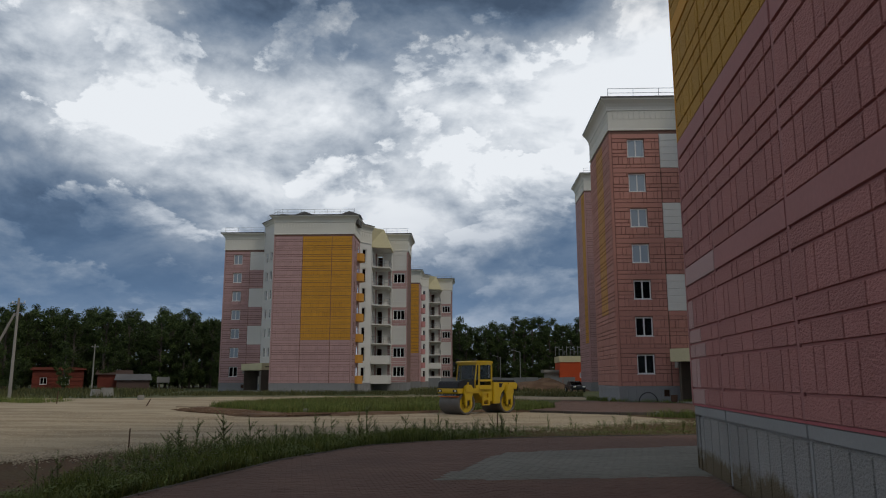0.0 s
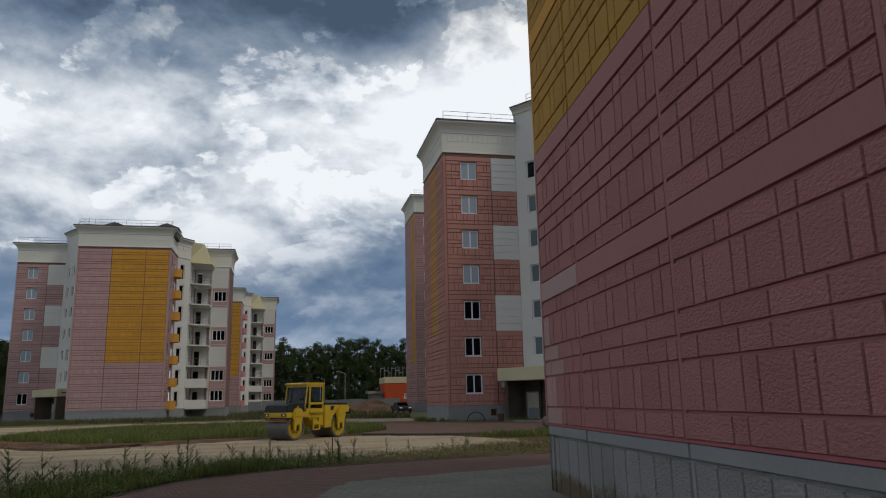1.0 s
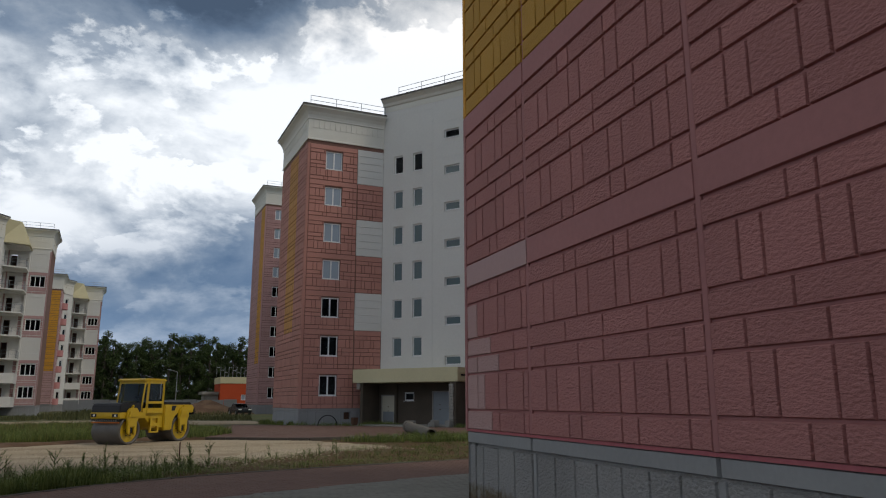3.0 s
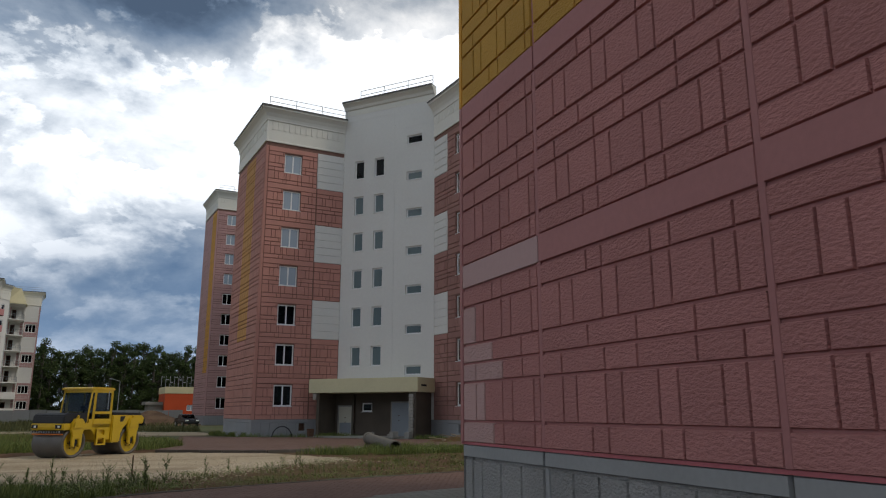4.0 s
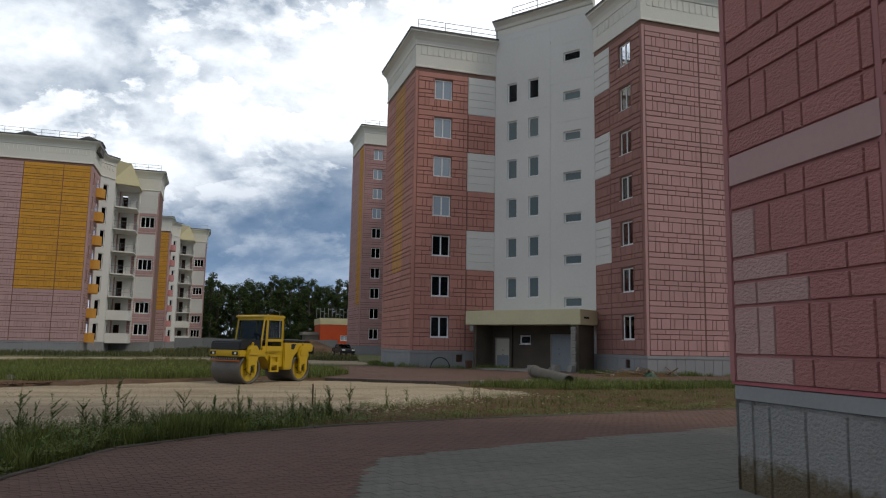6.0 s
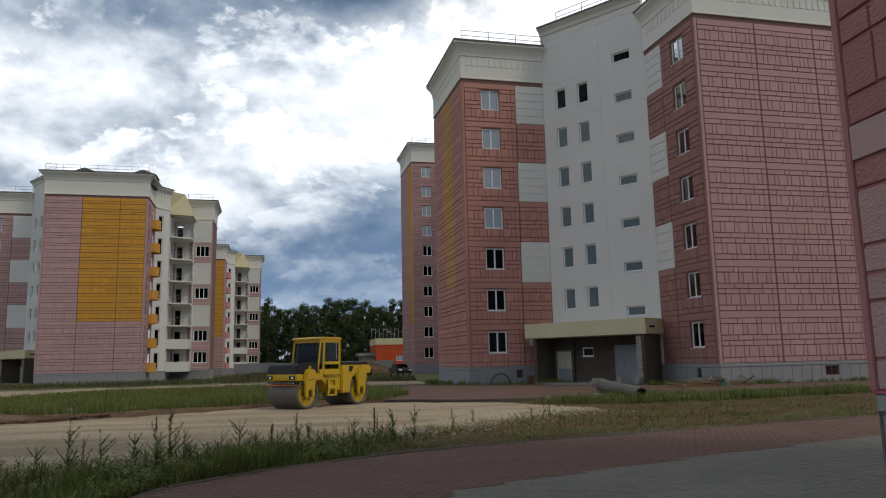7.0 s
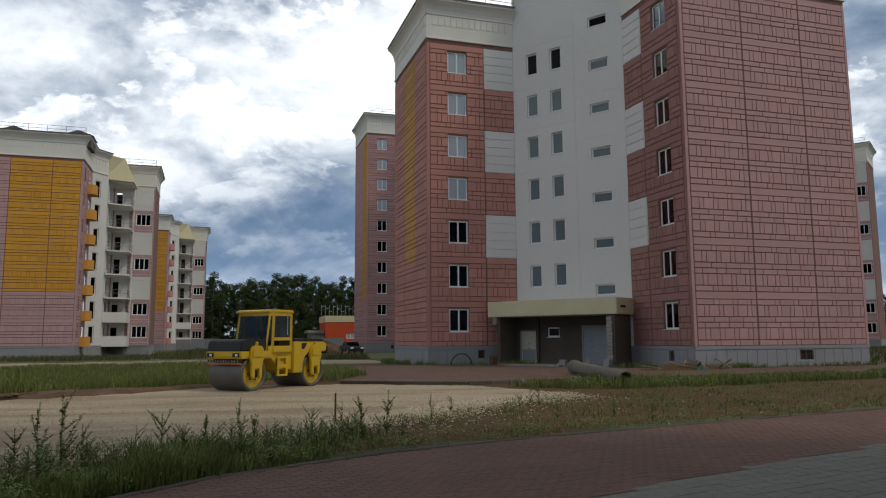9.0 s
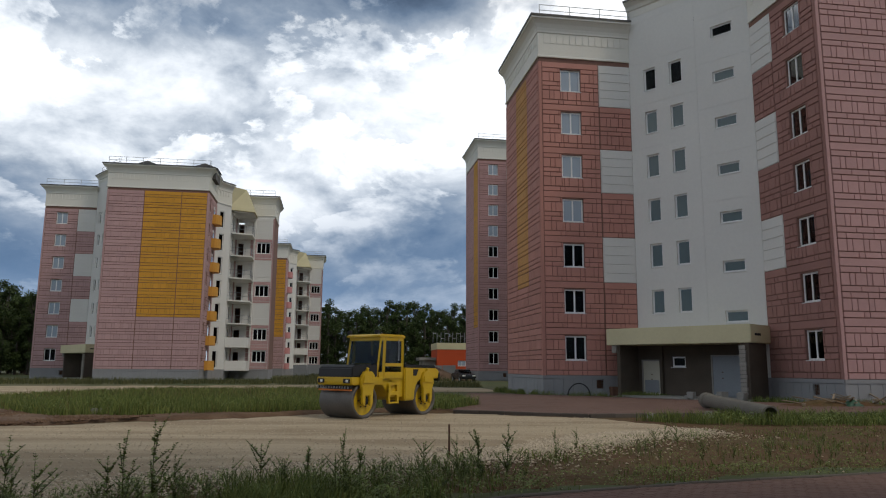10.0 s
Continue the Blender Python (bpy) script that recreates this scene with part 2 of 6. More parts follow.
def raw(name, verts, faces, material, parent=None):
    me = bpy.data.meshes.new(name)
    me.from_pydata(verts, [], faces)
    for m in material if isinstance(material, (list, tuple)) else (material,):
        me.materials.append(m)
    ob = new(name, me)
    ob.parent = parent
    return ob


def box(bm, x0, y0, z0, x1, y1, z1, m=None, index=0):
    vs = []
    for x, y, z in ((x0, y0, z0), (x1, y0, z0), (x1, y1, z0), (x0, y1, z0), (x0, y0, z1), (x1, y0, z1), (x1, y1, z1), (x0, y1, z1)):
        v = Vector((x, y, z))
        vs.append(bm.verts.new(m @ v if m else v))
    for f in ((3, 2, 1, 0), (4, 5, 6, 7), (0, 1, 5, 4), (1, 2, 6, 5), (2, 3, 7, 6), (3, 0, 4, 7)):
        bm.faces.new([vs[k] for k in f]).material_index = index


def tube(bm, a, b, r0, r1=None, n=8, caps=True, index=0):
    a, b = Vector(a), Vector(b)
    r1 = r0 if r1 is None else r1
    turn = (b - a).to_track_quat("Z", "Y")
    rings = []
    for c, r in ((a, r0), (b, r1)):
        rings.append([bm.verts.new(c + turn @ Vector((r * math.cos(6.28319 * k / n), r * math.sin(6.28319 * k / n), 0))) for k in range(n)])
    for k in range(n):
        bm.faces.new((rings[0][k], rings[0][(k + 1) % n], rings[1][(k + 1) % n], rings[1][k])).material_index = index
    if caps:
        bm.faces.new(rings[0][::-1]).material_index = index
        bm.faces.new(rings[1]).material_index = index


def prism(bm, poly, z0, z1, index=0):
    lo = [bm.verts.new((x, y, z0)) for x, y in poly]
    hi = [bm.verts.new((x, y, z1)) for x, y in poly]
    n = len(poly)
    for k in range(n):
        bm.faces.new((lo[k], lo[(k + 1) % n], hi[(k + 1) % n], hi[k])).material_index = index
    for f in (bm.faces.new(lo[::-1]), bm.faces.new(hi)):
        f.material_index = index
    bm.normal_update()
    bmesh.ops.triangulate(bm, faces=[f for f in bm.faces if len(f.verts) > 4])


def soften(bm, width, segments=2):
    bmesh.ops.recalc_face_normals(bm, faces=bm.faces)
    bmesh.ops.bevel(bm, geom=[e for e in bm.edges if len(e.link_faces) == 2 and e.calc_face_angle(0) > 0.5], offset=width, segments=segments, affect="EDGES", clamp_overlap=True)


def empty(name, m, label, category, group="", kind=""):
    ob = new(name)
    ob.matrix_world = m
    ob.empty_display_size = 0.2
    return tagged(ob, label, category, group, kind)


class Side:
    """One straight run of wall from p to q; its outer face looks to the right of that way."""

    def __init__(self, p, q):
        self.p, self.q = Vector((*p, 0)), Vector((*q, 0))
        self.length = (self.q - self.p).length
        self.u = (self.q - self.p) / self.length
        self.n = Vector((self.u.y, -self.u.x, 0))

    def at(self, u, n, z):
        return self.p + self.u * u + self.n * n + Vector((0, 0, z))

    def matrix(self):
        return Matrix(((self.u.x, self.n.x, 0, self.p.x), (self.u.y, self.n.y, 0, self.p.y), (0, 0, 1, 0), (0, 0, 0, 1)))


def rest_of(rect, holes):
    """What is left of a rectangle round the holes."""
    out = [rect]
    for h in holes:
        nxt = []
        for a0, b0, a1, b1 in out:
            if h[0] >= a1 or h[2] <= a0 or h[1] >= b1 or h[3] <= b0:
                nxt.append((a0, b0, a1, b1))
                continue
            if h[0] > a0:
                nxt.append((a0, b0, h[0], b1))
            if h[2] < a1:
                nxt.append((h[2], b0, a1, b1))
            m0, m1 = max(a0, h[0]), min(a1, h[2])
            if h[1] > b0:
                nxt.append((m0, b0, m1, h[1]))
            if h[3] < b1:
                nxt.append((m0, h[3], m1, b1))
        out = nxt
    return out


def wall_with_holes(bm, side, z0, z1, holes, depth=0.3, index=0):
    us = sorted({0, side.length, *[h[0] for h in holes], *[h[2] for h in holes]})
    zs = sorted({z0, z1, *[h[1] for h in holes], *[h[3] for h in holes]})
    for a, b in zip(us, us[1:]):
        for c, d in zip(zs, zs[1:]):
            if any(h[0] - 1e-6 <= a and b <= h[2] + 1e-6 and h[1] - 1e-6 <= c and d <= h[3] + 1e-6 for h in holes):
                continue
            for n, flip in ((0, False), (-depth, True)):
                vs = [bm.verts.new(side.at(u, n, z)) for u, z in ((a, c), (b, c), (b, d), (a, d))]
                bm.faces.new(vs[::-1] if flip else vs).material_index = index
    for h in holes:
        ring = ((h[0], h[1]), (h[2], h[1]), (h[2], h[3]), (h[0], h[3]))
        for (ua, za), (ub, zb) in zip(ring, ring[1:] + ring[:1]):
            vs = [bm.verts.new(side.at(u, n, z)) for u, n, z in ((ua, 0, za), (ub, 0, zb), (ub, -depth, zb), (ua, -depth, za))]
            bm.faces.new(vs).material_index = index


def stone(bm, side, a, c, b, d, proud=0.025, chamfer=0.014, index=0):
    """One raised block of a facing, with slanted edges."""
    k = min(chamfer, (b - a) / 4, (d - c) / 4)
    lo = [bm.verts.new(side.at(u, 0.0, z)) for u, z in ((a, c), (b, c), (b, d), (a, d))]
    hi = [bm.verts.new(side.at(u, proud, z)) for u, z in ((a + k, c + k), (b - k, c + k), (b - k, d - k), (a + k, d - k))]
    bm.faces.new(hi).material_index = index
    for j in range(4):
        bm.faces.new((lo[j], lo[(j + 1) % 4], hi[(j + 1) % 4], hi[j])).material_index = index


STOREY, FOOT = 2.82, 1.22
BAND = 0.40
ROWS = (("s", 0.29), ("t", 0.59), ("s", 0.28), ("s", 0.28), ("t", 0.59), ("s", 0.29))
LONG = ((1.03, 0.30, 0.85, 0.30, 0.83, 0.30), (0.45, 0.87, 0.57, 0.87, 0.58, 0.30), (1.00, 0.87, 0.85, 0.86), (1.02, 0.30, 0.83, 0.29, 0.82, 0.30))
TALL = ((0.46, 0.29, 0.56, 0.29, 0.58, 0.28, 0.57, 0.28, 0.30), (0.45, 0.28, 0.58, 0.28, 0.58, 0.27, 0.58, 0.27, 0.30))


def panel_rects(width, height=STOREY - BAND, gap=0.03, across=None):
    """The blocks of one cast facade panel, as rectangles from its lower left corner."""
    out, z, ls, ts = [], 0.0, 0, 0
    total = sum(h for _, h in ROWS)
    for kind, h in ROWS:
        h *= height / total
        if kind == "s":
            widths, ls = LONG[ls % 4], ls + 1
        else:
            widths, ts = TALL[ts % 2], ts + 1
        count = max(1, round(len(widths) * width / 3.7))
        ws = [widths[k % len(widths)] for k in range(count)]
        f, u = width / sum(ws), 0.0
        for w in ws:
            g = (gap if across is None else across) / 2
            out.append((u + g, z + gap / 2, u + w * f - g, z + h - gap / 2))
            u += w * f
        z += h
    return out

# ---- apartment houses ----
DENTIL = 0.42


def cornice(root, pts, z, name="cornice", plain=False, niches=True):
    """A cornice swept along a run of corners, mitred, with a row of small niches below its cove."""
    if plain:
        prof = ((-0.25, -1.0), (0.03, -1.0), (0.03, -0.55), (0.12, -0.5), (0.20, -0.30), (0.42, -0.10), (0.48, -0.10), (0.48, 0.02), (-0.25, 0.02))
    else:
        prof = ((-0.25, 0.0), (0.10, 0.0), (0.10, 0.10), (0.05, 0.14), (0.05, 1.62), (0.11, 1.66), (0.11, 1.78), (0.15, 1.95),
                (0.28, 2.18), (0.52, 2.42), (0.58, 2.42), (0.58, 2.60), (-0.25, 2.60))
    sides = [Side(a, b) for a, b in zip(pts, pts[1:])]
    bm = bmesh.new()
    cap = bmesh.new()
    cap_prof = ((-0.25, 0.004), (0.0, 0.004), (0.06, -0.05), (0.06, 0.07), (-0.25, 0.07))
    lip_n, lip_z = (0.48, 0.02) if plain else (0.58, 2.60)
    rings, cap_rings = [], []
    for k, p in enumerate(pts):
        p = Vector((*p, 0))
        if k == 0:
            m = sides[0].n.copy()
        elif k == len(pts) - 1:
            m = sides[-1].n.copy()
        else:
            s = sides[k - 1].n + sides[k].n
            m = s * (2 / s.length_squared)
        rings.append([bm.verts.new(p + m * n + Vector((0, 0, z + h))) for n, h in prof])
        cap_rings.append([cap.verts.new(p + m * (n + lip_n if n > -0.2 else n) + Vector((0, 0, z + h + lip_z))) for n, h in cap_prof])
    c = len(prof)
    for r0, r1 in zip(rings, rings[1:]):
        for k in range(c):
            bm.faces.new((r0[k], r1[k], r1[(k + 1) % c], r0[(k + 1) % c]))
    bm.faces.new(rings[0])
    bm.faces.new(rings[-1][::-1])
    for r0, r1 in zip(cap_rings, cap_rings[1:]):
        for k in range(5):
            cap.faces.new((r0[k], r1[k], r1[(k + 1) % 5], r0[(k + 1) % 5]))
    cap.faces.new(cap_rings[0])
    cap.faces.new(cap_rings[-1][::-1])
    bmesh.ops.recalc_face_normals(cap, faces=cap.faces)
    part("coping", cap, COPING, root, "dark metal coping")
    if niches and not plain:
        for s in sides:
            count = int((s.length - 0.5) / DENTIL)
            for k in range(count):
                u = 0.25 + (k + 0.5) * (s.length - 0.5) / count
                box(bm, u - 0.12, 0.05, 0.95, u + 0.12, 0.085, 1.60, Matrix.Translation((0, 0, z)) @ s.matrix())
    bmesh.ops.recalc_face_normals(bm, faces=bm.faces)
    return part(name, bm, WHITE_TRIM, root, "cream-white moulded cornice")


def window(root, side, u0, z0, u1, z1, pane_mat, leaves=2, deep=0.10):
    """A plastic window set back in its opening: frame, panes and sill."""
    bm = bmesh.new()
    m = side.matrix()
    f, d0, d1 = 0.09, -deep - 0.07, -deep
    w = (u1 - u0 - f) / leaves
    us, zs = [u0, u0 + f], (z0, z0 + f, z1 - f, z1)
    for k in range(1, leaves):
        us += [u0 + f / 2 + k * w - 0.05, u0 + f / 2 + k * w + 0.05]
    us += [u1 - f, u1]
    for k in range(len(us) - 1):
        for j in range(3):
            if k % 2 == 0 or j != 1:
                box(bm, us[k], d0, zs[j], us[k + 1], d1, zs[j + 1], m)
    bmesh.ops.remove_doubles(bm, verts=bm.verts, dist=0.0005)
    frame_ob = part("window", bm, FRAME, root, "white plastic window")
    for k in range(leaves):
        a = u0 + f if k == 0 else u0 + f / 2 + k * w + 0.05
        b = u1 - f if k == leaves - 1 else u0 + f / 2 + (k + 1) * w - 0.05
        g = bmesh.new()
        box(g, a, -deep - 0.045, z0 + f, b, -deep - 0.03, z1 - f, m)
        part("pane", g, pane_mat, frame_ob)
    s = bmesh.new()
    box(s, u0 - 0.04, -deep, z0 - 0.035, u1 + 0.04, 0.06, z0 - 0.005, m)
    part("sill", s, FRAME, frame_ob, "thin metal sill")


def facing(root, side, seams, storeys, colour, holes, mats, singles=(), proud=0.045, gap=0.040, across=0.018, chamfer=0.014, trim=(0.16, 0.16)):
    """Raised blocks of every storey; colour(u, storey) gives a material's number, or the name of a plain look."""
    bm = bmesh.new()
    cuts = (trim[0], *seams, side.length - trim[1])
    pieces = []
    for s in range(storeys):
        z = FOOT + s * STOREY
        for a, b in zip(cuts, cuts[1:]):
            a, b = a + 0.035, b - 0.035
            tone = colour((a + b) / 2, s)
            if tone is None:
                continue
            if isinstance(tone, str):
                rects = [(a + 0.0, z + k * 0.56 + 0.015, b, z + (k + 1) * 0.56 - 0.015) for k in range(5)]
                idx = 2
                stone(bm, side, a - 0.03, z, b + 0.03, z + STOREY - 0.02, 0.012, 0.005, 2)
            else:
                rects = [(a + r[0], z + r[1], a + r[2], z + r[3]) for r in panel_rects(b - a, gap=gap, across=across)]
                rects.append((a, z + STOREY - BAND + 0.01, b, z + STOREY - 0.02))
                idx = tone
            grown = [(h[0] - 0.012, h[1] - 0.012, h[2] + 0.012, h[3] + 0.012) for h in holes]
            for r in rects:
                for q in rest_of(r, grown):
                    if q[2] - q[0] > 0.07 and q[3] - q[1] > 0.07:
                        if s in singles:
                            pieces.append((q, idx))
                        else:
                            stone(bm, side, *q, proud=proud, chamfer=chamfer, index=idx)
    ob = part("facing", bm, mats, root, "raised facade blocks in painted concrete")
    ob["kind"] = "stuff"
    for u, wide in ((0.0, trim[0]), (side.length - 0.16, trim[1])):
        if not wide:
            continue
        c = bmesh.new()
        box(c, u, 0, FOOT, u + 0.16, 0.03, FOOT + storeys * STOREY, side.matrix())
        part("corner_strip", c, mats[0], root)
    return pieces


def plinth(root, side, tile=0.62, vents=(), top=FOOT):
    bm = bmesh.new()
    holes = [(u, 0.45, u + 0.45, 0.95) for u in vents]
    wall_with_holes(bm, side, -0.3, top, holes, 0.4)
    m = side.matrix()
    n = max(1, round(side.length / tile))
    for k in range(n):
        a, b = k * side.length / n + 0.015, (k + 1) * side.length / n - 0.015
        for q in rest_of((a, 0.0, b, top - 0.2), [(h[0] - 0.05, h[1] - 0.05, h[2] + 0.05, h[3] + 0.05) for h in holes]):
            if q[2] - q[0] > 0.06:
                stone(bm, side, q[0], q[1], q[2], q[3], 0.02)
    box(bm, 0, 0, top - 0.18, side.length, 0.05, top - 0.002, m)
    part("plinth", bm, PLINTH, root, "grey concrete plinth")
    for h in holes:
        g = bmesh.new()
        for k in range(4):
            x = h[0] + 0.05 + k * 0.117
            box(g, x - 0.012, -0.12, h[1], x + 0.012, -0.09, h[3], m)
        for k in range(3):
            z = h[1] + 0.08 + k * 0.17
            box(g, h[0], -0.125, z - 0.012, h[2], -0.085, z + 0.012, m)
        box(g, h[0], -0.38, h[1], h[2], -0.36, h[3], m)
        part("vent_grille", g, RUSTY, root)


def roof_rail(root, pts, z, inset=-0.3):
    bars = bmesh.new()
    for a, b in zip(pts, pts[1:]):
        s = Side(a, b)
        n = max(2, round(s.length / 1.9))
        for k in range(n + 1):
            u = s.length * k / n
            p = bmesh.new()
            tube(p, s.at(u, -inset, z), s.at(u, -inset, z + 0.82), 0.024, n=5)
            part("rail_post", p, STEEL, root)
        for h in (0.45, 0.82):
            tube(bars, s.at(0, -inset, z + h), s.at(s.length, -inset, z + h), 0.022, n=5)
    part("roof_rail", bars, STEEL, root, "thin steel roof railing")


HOUSE = {
    "S": ((0, 8.7), (0, 0)), "A": ((0, 0), (6.05, 0)), "W": ((6.05, 0), (10.6, -6.4)), "B": ((10.6, -6.4), (10.7, -11.9)),
    "E": ((10.7, -11.9), (21.6, -11.9)), "F": ((21.6, -11.9), (21.6, -5.9)), "G": ((21.6, -5.9), (23.0, -3.9)),
    "H": ((23.0, -3.9), (23.0, 1.6)), "I": ((23.0, 1.6), (27.9, 1.6)), "J": ((27.9, 1.6), (27.9, 8.7)),
    "K": ((27.9, 8.7), (0, 8.7)),
}


def house(label, x, y, yaw, storeys, end_colour, side_colour, front_mats, balcony=None, entrance=True, tower=False, roof_boxes=False, opaque_from=3):
    root = empty("apartment_house", pose(x, y, 0, 0, 0, yaw), label, "apartment house", "apartment houses")
    top = FOOT + storeys * STOREY
    plan = dict(HOUSE)
    ex = 22.05 if tower else 21.6
    plan["E"], plan["F"], plan["G"] = ((10.7, -11.9), (ex, -11.9)), ((ex, -11.9), (ex, -5.9)), ((ex, -5.9), (23.0, -3.9))
    sides = {k: Side(*v) for k, v in plan.items()}
    zs = [FOOT + STOREY * s for s in range(storeys)]
    sill = 0.89
    holes = {k: [] for k in sides}
    wins = []

    def put(key, u0, u1, z0, z1, leaves=2, opaque=False):
        holes[key].append((u0, z0, u1, z1))
        wins.append((key, u0, z0, u1, z1, leaves, opaque))

    for s, z in enumerate(zs):
        opaque = s >= opaque_from
        put("A", 1.40, 2.72, z + sill, z + sill + 1.46, 2, opaque)
        put("B", 3.0, 4.3, z + sill, z + sill + 1.46, 2, False)
        if s > 0:
            put("W", 1.03, 1.86, z + sill - 0.02, z + sill + 1.42, 1, s != storeys - 1)
            put("W", 2.78, 3.62, z + sill - 0.02, z + sill + 1.42, 1, s != storeys - 1)
        put("W", 5.55, 6.85, z + 3.0, z + 3.66, 1, s < storeys - 1)
        put("I", 2.75, 4.5, z + sill, z + sill + 1.46, 3, False)
        put("F", 1.0, 1.6, z + sill, z + sill + 1.46, 1, False)
        put("G", 0.6, 1.4, z + 0.15, z + 2.2, 1, False)
        holes["I"].append((0.35, z + 0.1, 1.05, z + 2.15))
        holes["H"].append((2.2, z + 0.6, 3.3, z + 2.15))
    tops = {k: top + 0.35 for k in sides}
    tops["W"] = top + 3.7
    tops["G"] = tops["H"] = tops["I"] = top + 2.2
    base_mats = {"S": 0, "A": 0, "B": 0, "E": 0, "F": 0, "I": 1, "J": 0, "K": 0, "W": 1, "G": 1, "H": 1}
    for k, s in sides.items():
        bm = bmesh.new()
        wall_with_holes(bm, s, FOOT, tops[k], holes[k], 0.3, 0)
        # behind raised blocks the wall carries the painted groove shade
        part("wall", bm, WHITE if base_mats[k] else GROOVE_SHADE, root)
        plinth(root, s, 0.62 if k != "W" else 2.0, (3.3,) if k in ("A", "B") else (6.6, 7.05) if k == "E" and tower else ())
    for key, u0, z0, u1, z1, leaves, opaque in wins:
        window(root, sides[key], u0, z0, u1, z1, SKY_PANE if opaque and key == "A" else TINTED if opaque and tower else GLASS, leaves)
    # facing blocks
    white_cells = (storeys - 1, storeys - 3, storeys - 5)
    pick_a = lambda u, s: "white" if (u > 3.9 and s in white_cells) else 0
    pick_b = lambda u, s: "white" if (u < 2.0 and s in white_cells) else 0
    pick_i = lambda u, s: "white" if s in (2, 4, 6, 8) else 0
    pieces = {}
    look_of = {} if tower else {"proud": 0.04, "gap": 0.060, "across": 0.010, "chamfer": 0.006}
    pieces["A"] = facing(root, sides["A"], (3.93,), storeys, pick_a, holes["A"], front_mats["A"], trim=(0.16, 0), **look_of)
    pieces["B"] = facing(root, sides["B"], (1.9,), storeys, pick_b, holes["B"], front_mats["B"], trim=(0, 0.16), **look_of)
    pieces["E"] = facing(root, sides["E"], (3.95, 7.95), storeys, end_colour, [], front_mats["E"], singles=(0, 1) if tower else (), **look_of)
    pieces["S"] = facing(root, sides["S"], (3.0, 5.8), storeys, side_colour, [], front_mats["S"], **look_of)
    facing(root, sides["F"], (2.2,), storeys, lambda u, s: 0, holes["F"], front_mats["E"], **look_of)
    facing(root, sides["I"], (1.9,), storeys, lambda u, s: pick_i(u, s) if u > 1.9 else None, holes["I"], front_mats["E"], **look_of)
    # smooth white stair wall: large flush panels with joints
    bm = bmesh.new()
    w = sides["W"]
    for a, b, shift in ((0.02, 4.55, 0.0), (4.57, w.length - 0.02, -1.3)):
        zc = FOOT + shift
        while zc < tops["W"] - 0.2:
            c, d = max(zc, FOOT + 0.02), min(zc + STOREY, tops["W"])
            if d - c > 0.2:
                for q in rest_of((a, c, b, d - 0.018), holes["W"]):
                    v = [bm.verts.new(w.at(uu, nn, zz)) for uu, zz in ((q[0], q[1]), (q[2], q[1]), (q[2], q[3]), (q[0], q[3])) for nn in (0.001, 0.014)]
                    bm.faces.new((v[1], v[3], v[5], v[7]))
                    for i, j in ((0, 2), (2, 4), (4, 6), (6, 0)):
                        bm.faces.new((v[i], v[j], v[j + 1], v[i + 1]))
            zc += STOREY
    tagged(part("stair_wall_skin", bm, WHITE, root, "smooth white stairwell panels"), kind="stuff")
    # unseen floors and a cross wall, added so no sky shows through the windows
    for s in range(storeys + 1):
        bm = bmesh.new()
        for p in [[(0.35, 0.35), (6.2, 0.35), (10.9, -6.2), (11.0, -11.5), (21.2, -11.5), (21.2, -5.6), (22.6, -3.6), (22.6, 8.3), (0.35, 8.3)]]:
            prism(bm, p, FOOT + s * STOREY - 0.2, FOOT + s * STOREY - 0.02)
        part("floor_slab", bm, SHADED_CONCRETE, root)
    bm = bmesh.new()
    box(bm, 16.2, -11.5, 0, 16.4, 8.3, top)
    part("cross_wall", bm, SHADED_CONCRETE, root)
    # roof, cornices and rails
    bm = bmesh.new()
    prism(bm, [plan[k][0] for k in plan], top + 1.6, top + 1.9)
    bmesh.ops.recalc_face_normals(bm, faces=bm.faces)
    part("roof", bm, ROOFING, root)
    cornice(root, ((0, 8.7), (0, 0), (6.05, 0)), top + 0.27)
    cornice(root, ((10.6, -6.4), (10.7, -11.9), (ex, -11.9), (ex, -5.9), (23.0, -3.9)), top + 0.27)
    cornice(root, ((24.3, 1.6), (27.9, 1.6), (27.9, 8.7)), top + 0.27)
    cornice(root, ((6.05, 0), (10.6, -6.4)), top + 4.3, plain=True)
    roof_rail(root, ((0, 0), (6.05, 0)), top + 2.88)
    roof_rail(root, ((7.0, -1.2), (10.6, -6.4)), top + 4.3)
    roof_rail(root, ((10.7, -11.9), (ex, -11.9)), top + 2.88)
    roof_rail(root, ((23.0, 1.6), (27.9, 1.6)), top + 2.88)
    if roof_boxes:
        for u in (13.2, 19.5):
            bm = bmesh.new()
            prism(bm, ((u, -11), (u + 2.6, -11), (u + 2.6, -8), (u, -8)), top + 1.9, top + 3.2)
            top_z = top + 3.7
            ridge = [bm.verts.new((u + 1.3, -11.1, top_z)), bm.verts.new((u + 1.3, -7.9, top_z))]
            eave = [bm.verts.new(p) for p in ((u - 0.2, -11.1, top + 3.15), (u + 2.8, -11.1, top + 3.15), (u + 2.8, -7.9, top + 3.15), (u - 0.2, -7.9, top + 3.15))]
            for f in ((eave[0], eave[1], ridge[0]), (eave[2], eave[3], ridge[1]), (eave[1], eave[2], ridge[1], ridge[0]), (eave[3], eave[0], ridge[0], ridge[1])):
                bm.faces.new(f)
            part("roof_vent", bm, ROOFING, root, "low gabled roof vent")
        bm = bmesh.new()
        tube(bm, (21.2, -9, top + 1.9), (21.2, -9, top + 4.6), 0.035, 0.02, 6)
        part("antenna", bm, STEEL, root)
